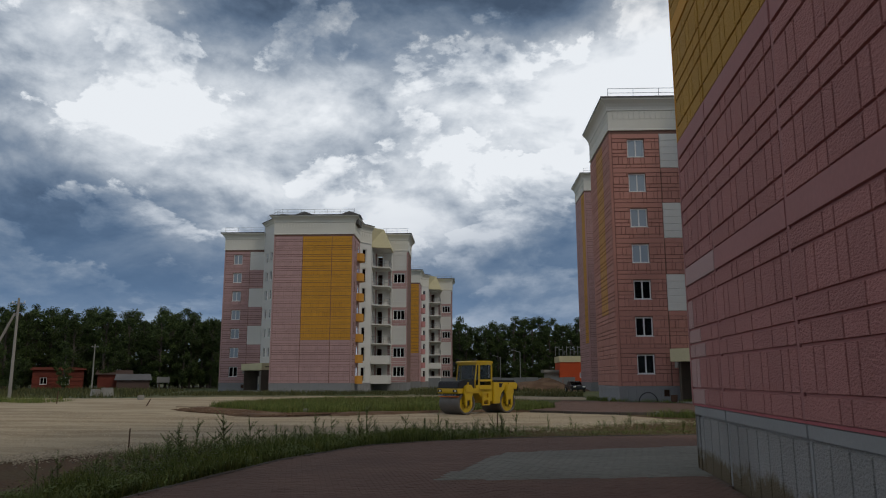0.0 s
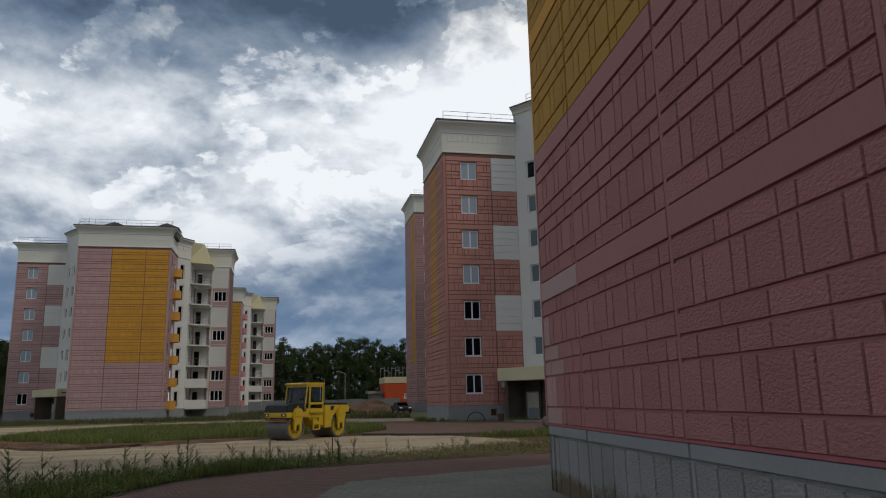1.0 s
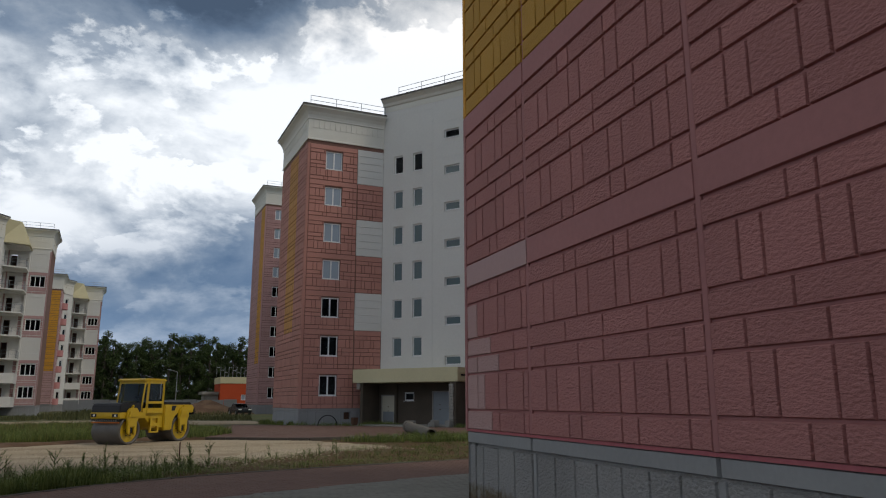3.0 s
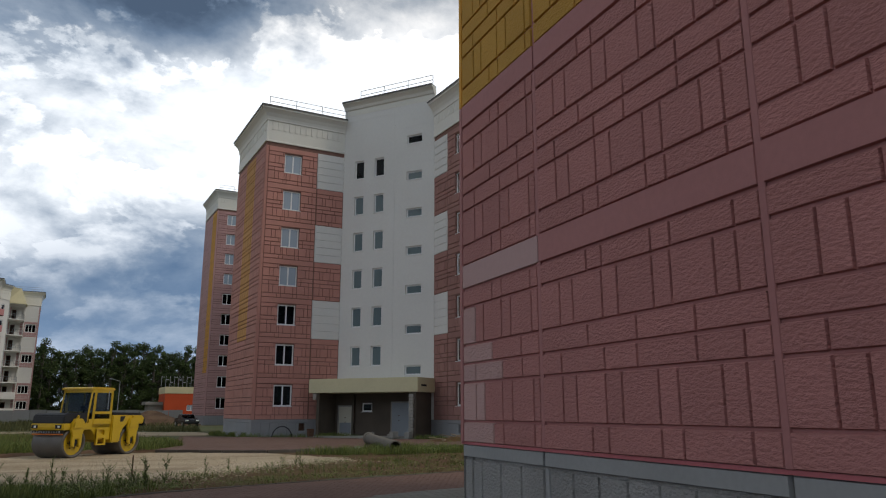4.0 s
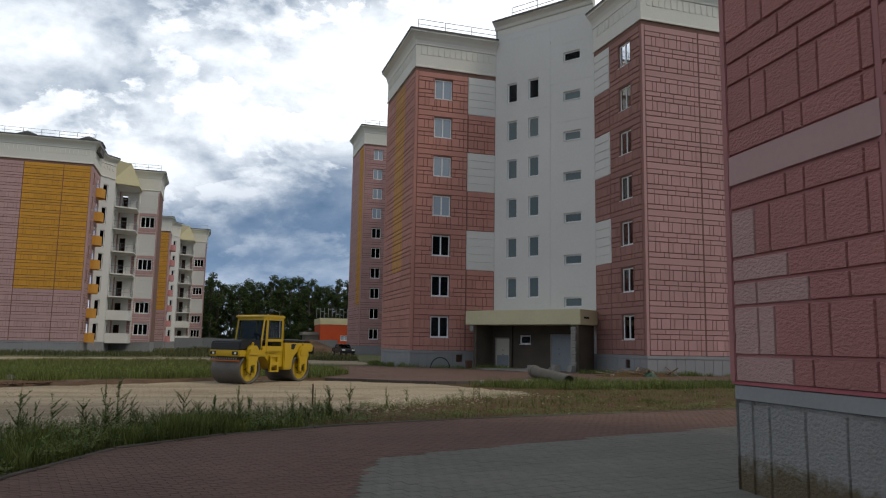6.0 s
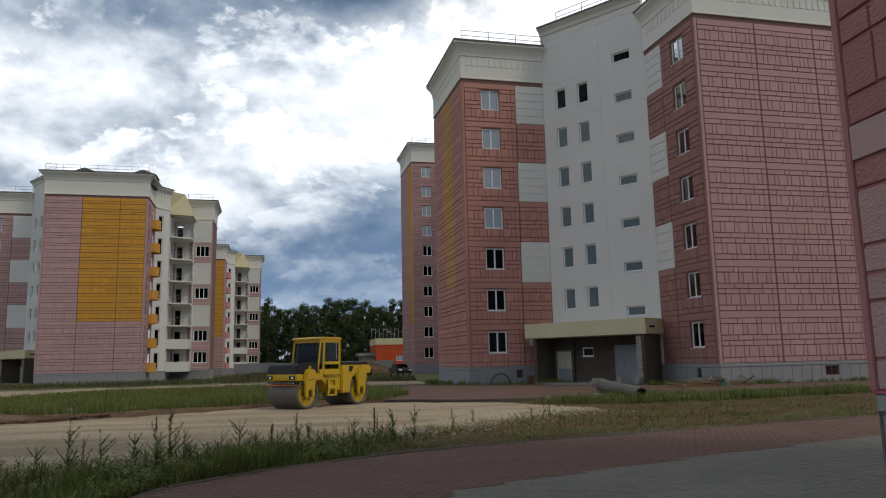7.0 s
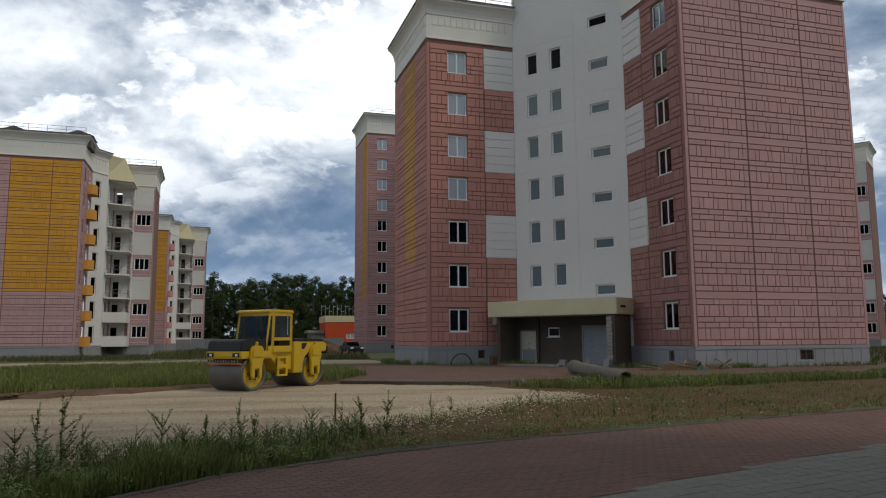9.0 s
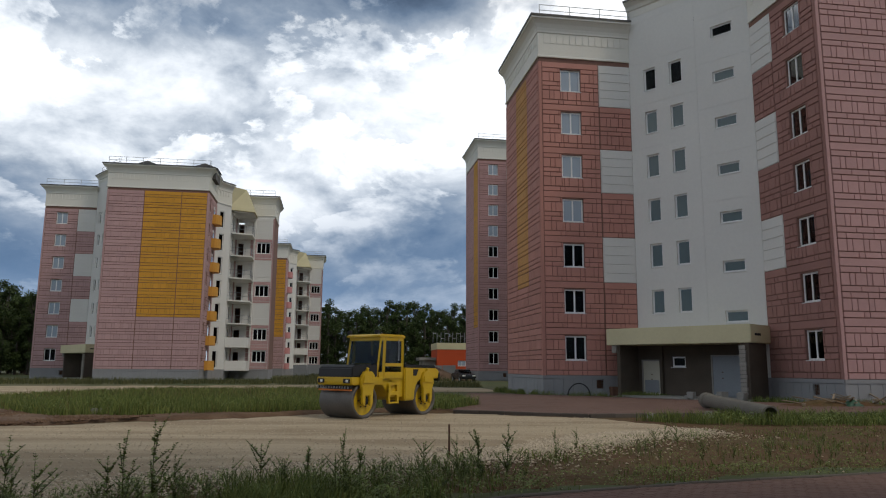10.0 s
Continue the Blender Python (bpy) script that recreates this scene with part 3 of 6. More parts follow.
    # balconies and loggias
    if balcony:
        f = sides["F"]
        for s, z in enumerate(zs):
            bm = bmesh.new()
            n = 10
            arc = [(3.0 + 2.2 * (0.5 - 0.5 * math.cos(math.pi * k / n)), 0.95 * math.sin(math.pi * k / n) ** 0.7) for k in range(n + 1)]
            lo = [bm.verts.new(f.at(u, d, z - 0.1)) for u, d in arc]
            hi = [bm.verts.new(f.at(u, d, z + 0.98)) for u, d in arc]
            inn = [bm.verts.new(f.at(4.1 + (u - 4.1) * 0.92, d * 0.92, z + 0.98)) for u, d in arc]
            flo = [bm.verts.new(f.at(4.1 + (u - 4.1) * 0.92, d * 0.92, z + 0.05)) for u, d in arc]
            for k in range(n):
                for r0, r1 in ((lo, hi), (hi, inn), (inn, flo)):
                    bm.faces.new((r0[k], r0[k + 1], r1[k + 1], r1[k]))
            bm.faces.new(lo[::-1])
            bm.faces.new(flo)
            bmesh.ops.recalc_face_normals(bm, faces=bm.faces)
            part("balcony", bm, balcony, root, "rounded painted balcony")
            g = bmesh.new()
            for k in range(7):
                a0, a1 = math.pi * k / 7, math.pi * (k + 1) / 7
                p0, p1 = (4.1 - 0.42 * math.cos(a0), 0.42 * math.sin(a0)), (4.1 - 0.42 * math.cos(a1), 0.42 * math.sin(a1))
                vs = [g.verts.new(f.at(u, 0.05, zz)) for u, zz in ((p0[0], z + 1.75 + p0[1]), (p1[0], z + 1.75 + p1[1]), (p1[0], z + 0.9), (p0[0], z + 0.9))]
                g.faces.new(vs)
            part("balcony_door", g, GLASS, root)
    edge = ((22.5, -3.3), (25.55, -2.1), (25.55, 1.6), (23.0, 1.6), (23.0, -3.3))
    for s in range(storeys + 1):
        z = FOOT + STOREY * s
        bm = bmesh.new()
        prism(bm, edge, z - 0.16, z)
        part("loggia_slab", bm, WHITE, root)
        if s < storeys:
            front, right = Side(edge[0], edge[1]), Side(edge[1], edge[2])
            low = s < 2
            for sd in (front, right):
                g = bmesh.new()
                if low:
                    box(g, 0.0, -0.1, z, sd.length, 0.0, z + 1.05, sd.matrix())
                    part("loggia_parapet", g, WHITE, root)
                else:
                    for h in (0.5, 0.95):
                        tube(g, sd.at(0, -0.05, z + h), sd.at(sd.length, -0.05, z + h), 0.02, n=5)
                    for k in range(5):
                        tube(g, sd.at(sd.length * k / 4, -0.05, z), sd.at(sd.length * k / 4, -0.05, z + 0.95), 0.018, n=5)
                    part("loggia_railing", g, STEEL, root)
            p = bmesh.new()
            box(p, 22.5, -3.3, z, 22.75, -3.05, z + STOREY - 0.16)
            part("loggia_post", p, WHITE, root)
            p = bmesh.new()
            box(p, 25.35, 1.25, z, 25.55, 1.55, z + STOREY - 0.16)
            part("loggia_post", p, WHITE, root)
    bm = bmesh.new()
    vs = [bm.verts.new(p) for p in ((22.4, -3.7, top - 0.05), (25.75, -2.4, top - 0.05), (25.75, 1.5, top - 0.05), (22.8, 1.5, top - 0.05),
                                     (22.6, -4.3, top + 2.84), (24.6, -2.2, top + 2.84), (24.6, 1.5, top + 2.84), (22.8, 1.5, top + 2.84))]
    for q in ((3, 2, 1, 0), (4, 5, 6, 7), (0, 1, 5, 4), (1, 2, 6, 5), (2, 3, 7, 6), (3, 0, 4, 7)):
        bm.faces.new([vs[k] for k in q])
    part("loggia_roof", bm, CREAM, root, "sloping cream roof over the loggias")
    if entrance:
        porch(root, sides["W"])
    return root, sides, pieces


def porch(root, w):
    """Entrance block before the stair wall: slab, side walls, doors and a small window."""
    m = w.matrix()
    d, a, b = 2.6, -0.6, 8.0
    bm = bmesh.new()
    box(bm, a, 0.02, 3.0, b, d, 3.95, m)
    soften(bm, 0.03)
    part("porch_canopy", bm, CREAM, root, "deep cream-painted canopy fascia")
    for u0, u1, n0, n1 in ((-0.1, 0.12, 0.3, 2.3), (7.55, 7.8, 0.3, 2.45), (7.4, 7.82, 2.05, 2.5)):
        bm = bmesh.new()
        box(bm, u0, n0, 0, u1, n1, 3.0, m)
        part("porch_wall", bm, SHADED_CONCRETE, root)
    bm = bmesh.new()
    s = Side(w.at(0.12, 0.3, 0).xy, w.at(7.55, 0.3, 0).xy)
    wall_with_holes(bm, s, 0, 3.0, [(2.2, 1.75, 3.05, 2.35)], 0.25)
    part("porch_back_wall", bm, SHADED_CONCRETE, root)
    window(root, s, 2.2, 1.75, 3.05, 2.35, GLASS, 1, 0.1)
    for u0, u1, z1, c in ((0.35, 1.45, 2.1, PORCH_DOOR), (4.7, 6.3, 2.35, GREY_DOOR)):
        bm = bmesh.new()
        box(bm, u0, 0.0, 0.12, u1, 0.06, z1, s.matrix())
        box(bm, u0 + 0.08, 0.06, z1 * 0.52, u1 - 0.08, 0.075, z1 - 0.1, s.matrix())
        soften(bm, 0.006, 1)
        door = part("door", bm, c, root, "plain steel entrance door")
        g = bmesh.new()
        box(g, u0 + 0.08, 0.06, 0.25, u1 - 0.08, 0.075, z1 * 0.47, s.matrix())
        part("lower_panel", g, GREY_DOOR, door, "grey lower door panel")
        for zz in (0.62 * z1, 0.48 * z1):
            g = bmesh.new()
            box(g, u0 + 0.52, 0.075, zz, u0 + 0.60, 0.11, zz + 0.05, s.matrix())
            part("handle", g, RUSTY, door, "dark iron handle")
        g = bmesh.new()
        for a0, a1, b0, b1 in ((u0 - 0.09, u0 - 0.01, 0.1, z1 + 0.08), (u1 + 0.01, u1 + 0.09, 0.1, z1 + 0.08), (u0 - 0.01, u1 + 0.01, z1 + 0.005, z1 + 0.08)):
            box(g, a0, 0.003, b0, a1, 0.09, b1, s.matrix())
        part("door_frame", g, CONCRETE, door)
    # second leaf of the grey door, standing ajar
    g = bmesh.new()
    box(g, 6.42, 0.06, 0.12, 6.48, 0.62, 2.35, s.matrix())
    part("door_leaf", g, GREY_DOOR, root, "grey steel door leaf standing open")
    # a pier of pale blocks at the corner, a ceiling bracket and a slot plate
    for k in range(13):
        g = bmesh.new()
        box(g, 7.34 + 0.02 * (k % 2), 2.50, 0.14 + k * 0.21, 7.66 + 0.015 * (k % 3), 2.62, 0.335 + k * 0.21, m)
        soften(g, 0.015, 1)
        part("pier_block", g, PIER, root, "pale concrete pier block")
    g = bmesh.new()
    box(g, -0.35, 2.1, 2.55, -0.05, 2.45, 2.99, m)
    soften(g, 0.02, 1)
    part("bracket", g, PIER, root)
    # flat black plate on the fascia stands for the shade in a slot
    g = bmesh.new()
    box(g, 8.0, 1.4, 3.38, 8.02, 2.1, 3.50, m)
    part("fascia_slot", g, SLOT_SHADE, root)
    for u0, u1, n0, n1, z0, z1 in ((0.12, 7.5, 0.32, 0.36, 2.82, 3.0), (1.62, 1.80, 0.3, 0.5, 0.1, 3.0)):
        g = bmesh.new()
        box(g, u0, n0, z0, u1, n1, z1, m)
        part("porch_rib", g, SHADED_CONCRETE, root)
    bm = bmesh.new()
    box(bm, -0.3, 0.2, 0, 7.9, 2.7, 0.14, m)
    part("porch_step", bm, CONCRETE, root)


PIER = mat("pale_concrete_block", (0.30, 0.28, 0.25), 0.9, 0.25, 1.5, 16, 0.3)
SLOT_SHADE = mat("slot_shade", (0.02, 0.02, 0.02), 0.9, 0.1, 1, 9, 0)
PORCH_DOOR = mat("cream_door_paint", (0.55, 0.52, 0.42), 0.6, 0.1, 1, 12, 0.05)
GREY_DOOR = mat("grey_door_paint", (0.26, 0.28, 0.30), 0.6, 0.12, 1, 12, 0.05)

pink_set = {"A": (PINK_LIGHT, YELLOW, WHITE), "B": (PINK_LIGHT, YELLOW, WHITE), "E": (PINK_LIGHT, YELLOW, WHITE), "S": (PINK_LIGHT, YELLOW, WHITE)}
tower_set = {"A": (TERRA, YELLOW, WHITE), "B": (TERRA_SHADED, YELLOW, WHITE), "E": (PINK, TERRA, WHITE), "S": (TERRA, OCHRE_DULL, WHITE)}
tall_set = {"A": (PINK, YELLOW, WHITE), "B": (PINK, YELLOW, WHITE), "E": (PINK, YELLOW, WHITE), "S": (PINK, YELLOW, WHITE)}
half_ochre = lambda u, s: 1 if (u > 4.5 and s >= 2) else 0
YAW = 5.0

tower, tower_sides, tower_pieces = house("seven-storey terracotta and pink panel house with a white stairwell", 9.54, 57.57, YAW, 7,
                                         lambda u, s: 0, lambda u, s: 1 if (3 < u < 5.8 and s >= 2) else 0, tower_set, tower=True)
R = Matrix.Rotation(radians(YAW), 2) @ Vector((21.6, -11.9))
house("seven-storey pink and ochre panel house with orange balconies", -20.64 - R.x, 96.3 - R.y, YAW, 7, half_ochre, half_ochre, pink_set, BALCONY, roof_boxes=True, opaque_from=1)
house("seven-storey pink and ochre panel house with rose balconies", -19.4 - R.x, 148.2 - R.y, YAW, 7, half_ochre, half_ochre, pink_set, BALCONY_PINK, roof_boxes=False, entrance=False, opaque_from=9)
house("ten-storey pink panel house with an ochre side wall", 11.5, 109.5, YAW, 10, half_ochre, lambda u, s: 1 if (u > 5.8 and s >= 2) else 0, tall_set, opaque_from=6, entrance=False)
Q = Matrix.Rotation(radians(-49), 2) @ Vector((27.9, 1.6))
house("nine-storey pink panel house with white loggias", 82.8 - Q.x, 100.5 - Q.y, -49, 9, half_ochre, half_ochre, tall_set, opaque_from=12, entrance=False)

# ---- ground ----
SOIL = mat("bare_soil", (0.122, 0.064, 0.026), 0.95, 0.5, 0.6, 6, 0.9, 0.05, 9, second=(0.064, 0.052, 0.018), second_amount=0.55)
SOIL_RED = mat("reddish_soil", (0.135, 0.080, 0.048), 0.95, 0.35, 0.7, 6, 0.9, 0.05, 8, second=(0.20, 0.13, 0.08), second_amount=0.5)
GRAVEL = mat("pale_crushed_stone", (0.50, 0.405, 0.275), 0.95, 0.34, 0.9, 30, 0.9, 0.03, 24, second=(0.25, 0.19, 0.12), second_amount=0.8, stretch=(0.13, 0.9, 1))
STONES = mat("crushed_stone_pieces", (0.48, 0.40, 0.29), 0.9, 0.12, 1, 30, 0, island=0.5)
MEADOW = mat("rough_meadow", (0.075, 0.095, 0.035), 0.95, 0.3, 0.08, 3, 0.8, 0.08, 3, second=(0.14, 0.115, 0.06), second_amount=0.6)
PAVER = mat("red_concrete_paver", (0.150, 0.089, 0.069), 0.85, 0.28, 0.5, 14, 0.3, 0.005, 60, piece=0.10, island=0.12)
PAVER_GREY = mat("grey_concrete_paver", (0.188, 0.185, 0.160), 0.85, 0.24, 0.5, 14, 0.3, 0.005, 60, piece=0.10, island=0.10)
SAND = mat("paving_joint_sand", (0.125, 0.092, 0.074), 0.95, 0.15, 0.4, 15, 0.3)
KERB = mat("kerb_concrete", (0.105, 0.088, 0.072), 0.9, 0.25, 0.8, 18, 0.3, piece=0.2)


def inside(x, y, poly):
    """Which of the points lie in the polygon."""
    x, y = np.asarray(x, float), np.asarray(y, float)
    odd = np.zeros(x.shape, bool)
    for (x0, y0), (x1, y1) in zip(poly, poly[1:] + poly[:1]):
        if y0 == y1:
            continue
        odd ^= ((y0 > y) != (y1 > y)) & (x < (x1 - x0) * (y - y0) / (y1 - y0) + x0)
    return odd


def sheet(name, poly, z, res, amp, material, label, category, fade=0.12):
    """A piece of uneven ground: a fine net inside an outline, with a ragged edge."""
    xs = np.arange(min(p[0] for p in poly) - res, max(p[0] for p in poly) + res, res)
    ys = np.arange(min(p[1] for p in poly) - res, max(p[1] for p in poly) + res, res)
    gx, gy = np.meshgrid(xs, ys)
    wob = np.array([[noise.noise((a * 0.9, b * 0.9, 3.0)) for a in xs] for b in ys])
    wob2 = np.array([[noise.noise((a * 0.35 + 9, b * 0.35, 1.0)) for a in xs] for b in ys])
    keep = inside(gx + wob * 0.5, gy + wob2 * 0.6, poly)
    h = z + amp * (wob * 0.5 + wob2)
    cell = keep[:-1, :-1] & keep[1:, :-1] & keep[:-1, 1:] & keep[1:, 1:]
    near = np.zeros_like(keep)
    near[1:-1, 1:-1] = keep[1:-1, 1:-1] & keep[:-2, 1:-1] & keep[2:, 1:-1] & keep[1:-1, :-2] & keep[1:-1, 2:]
    core = np.zeros_like(keep)
    core[1:-1, 1:-1] = near[1:-1, 1:-1] & near[:-2, 1:-1] & near[2:, 1:-1] & near[1:-1, :-2] & near[1:-1, 2:]
    h = np.where(core, h, np.where(near, h - fade * 0.4, z - fade))
    ids = -np.ones(keep.shape, int)
    used = np.zeros_like(keep)
    for dy, dx in ((0, 0), (1, 0), (0, 1), (1, 1)):
        used[dy:keep.shape[0] - 1 + dy, dx:keep.shape[1] - 1 + dx] |= cell
    ids[used] = np.arange(used.sum())
    jit = (np.random.rand(*keep.shape, 2) - 0.5) * res * 0.5
    verts = np.stack((gx + jit[..., 0], gy + jit[..., 1], h), -1)[used]
    a, b = np.nonzero(cell)
    faces = np.stack((ids[a, b], ids[a, b + 1], ids[a + 1, b + 1], ids[a + 1, b]), -1)
    ob = raw(name, verts.tolist(), faces.tolist(), material)
    ob.data.polygons.foreach_set("use_smooth", [True] * len(ob.data.polygons))
    return tagged(ob, label, category, kind="structure")


def flat(name, poly, z, depth, material, label, category):
    bm = bmesh.new()
    prism(bm, poly, z - depth, z)
    bmesh.ops.recalc_face_normals(bm, faces=bm.faces)
    return tagged(part(name, bm, material), label, category, kind="structure")


flat("ground", [(-2500, -2500), (2500, -2500), (2500, 2500), (-2500, 2500)], -0.03, 1.0, MEADOW, "rough open meadow ground with patches of soil", "ground")
VERGE_IN = [(-3.4, 4), (-3.3, 8), (-3.15, 12), (-2.6, 17), (-1.5, 20.6), (0, 22.2), (2.4, 23.6), (5, 24.6), (7.3, 25.2), (10, 26.0), (13.1, 26.8), (20, 28.8), (36, 33)]
GRAVEL_NEAR = [(-60, 4), (-22, 12), (-9, 16.8), (-8.2, 19), (-4.7, 23.4), (-2.6, 25.4), (0, 26.4), (2.4, 28.4), (4.5, 30.4), (5.6, 31.8), (8.7, 33.6)]
ISLAND = [(-17.5, 41), (-13.5, 37.2), (-9.5, 34.0), (-7.2, 36.4), (-4, 37.8), (-1.0, 41.0), (3.0, 42.0), (4.5, 45.5), (4.2, 52), (1, 60), (-4, 66), (-14.5, 64), (-19, 55)]
soil = sheet("soil_verge", [(-60, 2), (-3.35, 2)] + [(x - 0.05, y + 0.12) for x, y in VERGE_IN[1:]] + [(38, 42), (30, 41), (17, 40.6), (5, 47), (0, 48), (-30, 46), (-60, 40)], 0.0, 0.4, 0.03, SOIL, "bare brown soil verge with sparse grass", "soil")
sheet("gravel_road", GRAVEL_NEAR + [(9.3, 35.5), (7.3, 38.6), (2.8, 40.5), (-1, 41.2), (-4, 38.2), (-9.5, 34.6), (-17, 41.5), (-19, 55), (-14.5, 65), (-4, 67), (2, 64), (9, 66), (8, 73), (-6, 79), (-28, 72), (-36, 66), (-75, 66), (-75, 54), (-60, 45)],
      0.055, 0.3, 0.04, GRAVEL, "pale compacted crushed-stone site road", "gravel road")
sheet("grass_island", ISLAND, 0.11, 0.22, 0.10, SOIL_RED, "raised island of reddish soil under tall grass", "soil", 0.22)
APRON = [(2.9, 41.0), (7.3, 38.9), (11, 39.6), (17, 40.2), (26, 41.8), (45, 44), (45, 47.5), (30, 47.6), (21, 46.4), (17, 50), (12, 55.5), (9.3, 57.2), (5.4, 60.5), (4.4, 52)]
flat("courtyard_pavement", APRON, 0.09, 0.3, SAND, "red block-paved courtyard before the house", "pavement")
PAVED = VERGE_IN + [(36, 14), (6.25, 14), (6.25, -30), (-3.4, -30)]
flat("pavement", PAVED, 0.02, 0.3, SAND, "dark red block-paved drive with grey inlay", "pavement")
GREY = [(1.25, 14.1), (1.75, 17), (2.3, 19.3), (5.5, 20.8), (10, 22.6), (16, 24.6), (30, 28.5), (30, 20), (6.9, 15.6), (6.25, 15.2)]


def kerb_line(pts, z, parent, width=0.1):
    """Kerb stones end to end along a line, one object each."""
    acc = [Vector((*p, 0)) for p in pts]
    for a, b in zip(acc, acc[1:]):
        s = Side(a.xy, b.xy)
        n = max(1, round(s.length / 1.0))
        for k in range(n):
            bm = bmesh.new()
            u0, u1 = s.length * k / n + 0.006, s.length * (k + 1) / n - 0.006
            box(bm, u0, -width, -0.2, u1, 0, z + random.uniform(-0.008, 0.008), s.matrix())
            soften(bm, 0.015, 1)
            part("kerb_stone", bm, KERB, parent)


kerb_root = tagged(new("kerb"), "low grey concrete kerb stones along the drive", "kerb", kind="structure")
kerb_line([p for p in VERGE_IN if p[1] > 7], 0.045, kerb_root)
kerb_two = tagged(new("kerb"), "grey concrete kerb along the courtyard paving", "kerb", kind="structure")
kerb_line(APRON[:6][::-1], 0.13, kerb_two)

# ---- near house ----
near = empty("apartment_house", pose(6.3, 16.5, 0), "near pink and ochre panel house with rough split-face blocks", "apartment house", "apartment houses")
NEAR_FOOT, NEAR_STOREY = 1.30, 2.78
near_top = NEAR_FOOT + 7 * NEAR_STOREY
for a, b in (((0, 0), (0, -40)), ((0, -40), (12, -40)), ((12, -40), (12, 0)), ((12, 0), (0, 0))):
    s = Side(a, b)
    bm = bmesh.new()
    wall_with_holes(bm, s, NEAR_FOOT, near_top + 0.4, [], 0.3)
    wall_ob = part("wall", bm, PINK_SMOOTH, near)
    if a == (0, 0):
        near_wall = wall_ob
    bm = bmesh.new()
    inner = Side(s.at(0, -0.05, 0).xy, s.at(s.length, -0.05, 0).xy)
    wall_with_holes(bm, inner, -0.3, NEAR_FOOT, [], 0.3)
    pl = part("plinth", bm, NEAR_PLINTH, near, "grey concrete plinth")
    if a == (0, 0):
        near_plinth = pl
bm = bmesh.new()
prism(bm, ((0, 0), (0, -40), (12, -40), (12, 0)), near_top + 1.6, near_top + 1.9)
bmesh.ops.recalc_face_normals(bm, faces=bm.faces)
part("roof", bm, ROOFING, near)
cornice(near, ((12, 0), (0, 0), (0, -40)), near_top + 0.3, niches=False)

# ---- road roller ----
MACHINE = mat("yellow_machine_paint", (0.56, 0.365, 0.010), 0.42, 0.16, 1.2, 14, 0.08, spec=0.5)
BLACK = mat("black_plastic", (0.018, 0.018, 0.02), 0.55, 0.2, 2, 20, 0.1)
DRUM = mat("worn_drum_steel", (0.13, 0.12, 0.11), 0.55, 0.25, 2.5, 20, 0.2, metal=0.4)
RUBBER = mat("dark_rubber", (0.025, 0.024, 0.023), 0.8, 0.2, 3, 30, 0.2)
CAB_GLASS = glass_mat("cab_glass", (0.30, 0.34, 0.33), 0.0, 1.3)
LAMP = mat("clear_lamp_lens", (0.75, 0.75, 0.70), 0.2, 0.05, 2, 20, 0)
ORANGE_BAR = mat("orange_scraper_paint", (0.55, 0.16, 0.03), 0.6, 0.2, 3, 20, 0.1)


def slab(bm, outline, y0, y1):
    """An outline in the x-z plane given a thickness along y."""
    a = [bm.verts.new((x, y0, z)) for x, z in outline]
    b = [bm.verts.new((x, y1, z)) for x, z in outline]
    n = len(outline)
    bm.faces.new(a)
    bm.faces.new(b[::-1])
    for k in range(n):
        bm.faces.new((a[k], b[k], b[(k + 1) % n], a[(k + 1) % n]))
    bmesh.ops.recalc_face_normals(bm, faces=bm.faces)


def bits(name, material, root, fill, bevel=0.02, label="", smooth=False):
    bm = bmesh.new()
    fill(bm)
    if bevel:
        soften(bm, bevel)
    return part(name, bm, material, root, label, smooth)


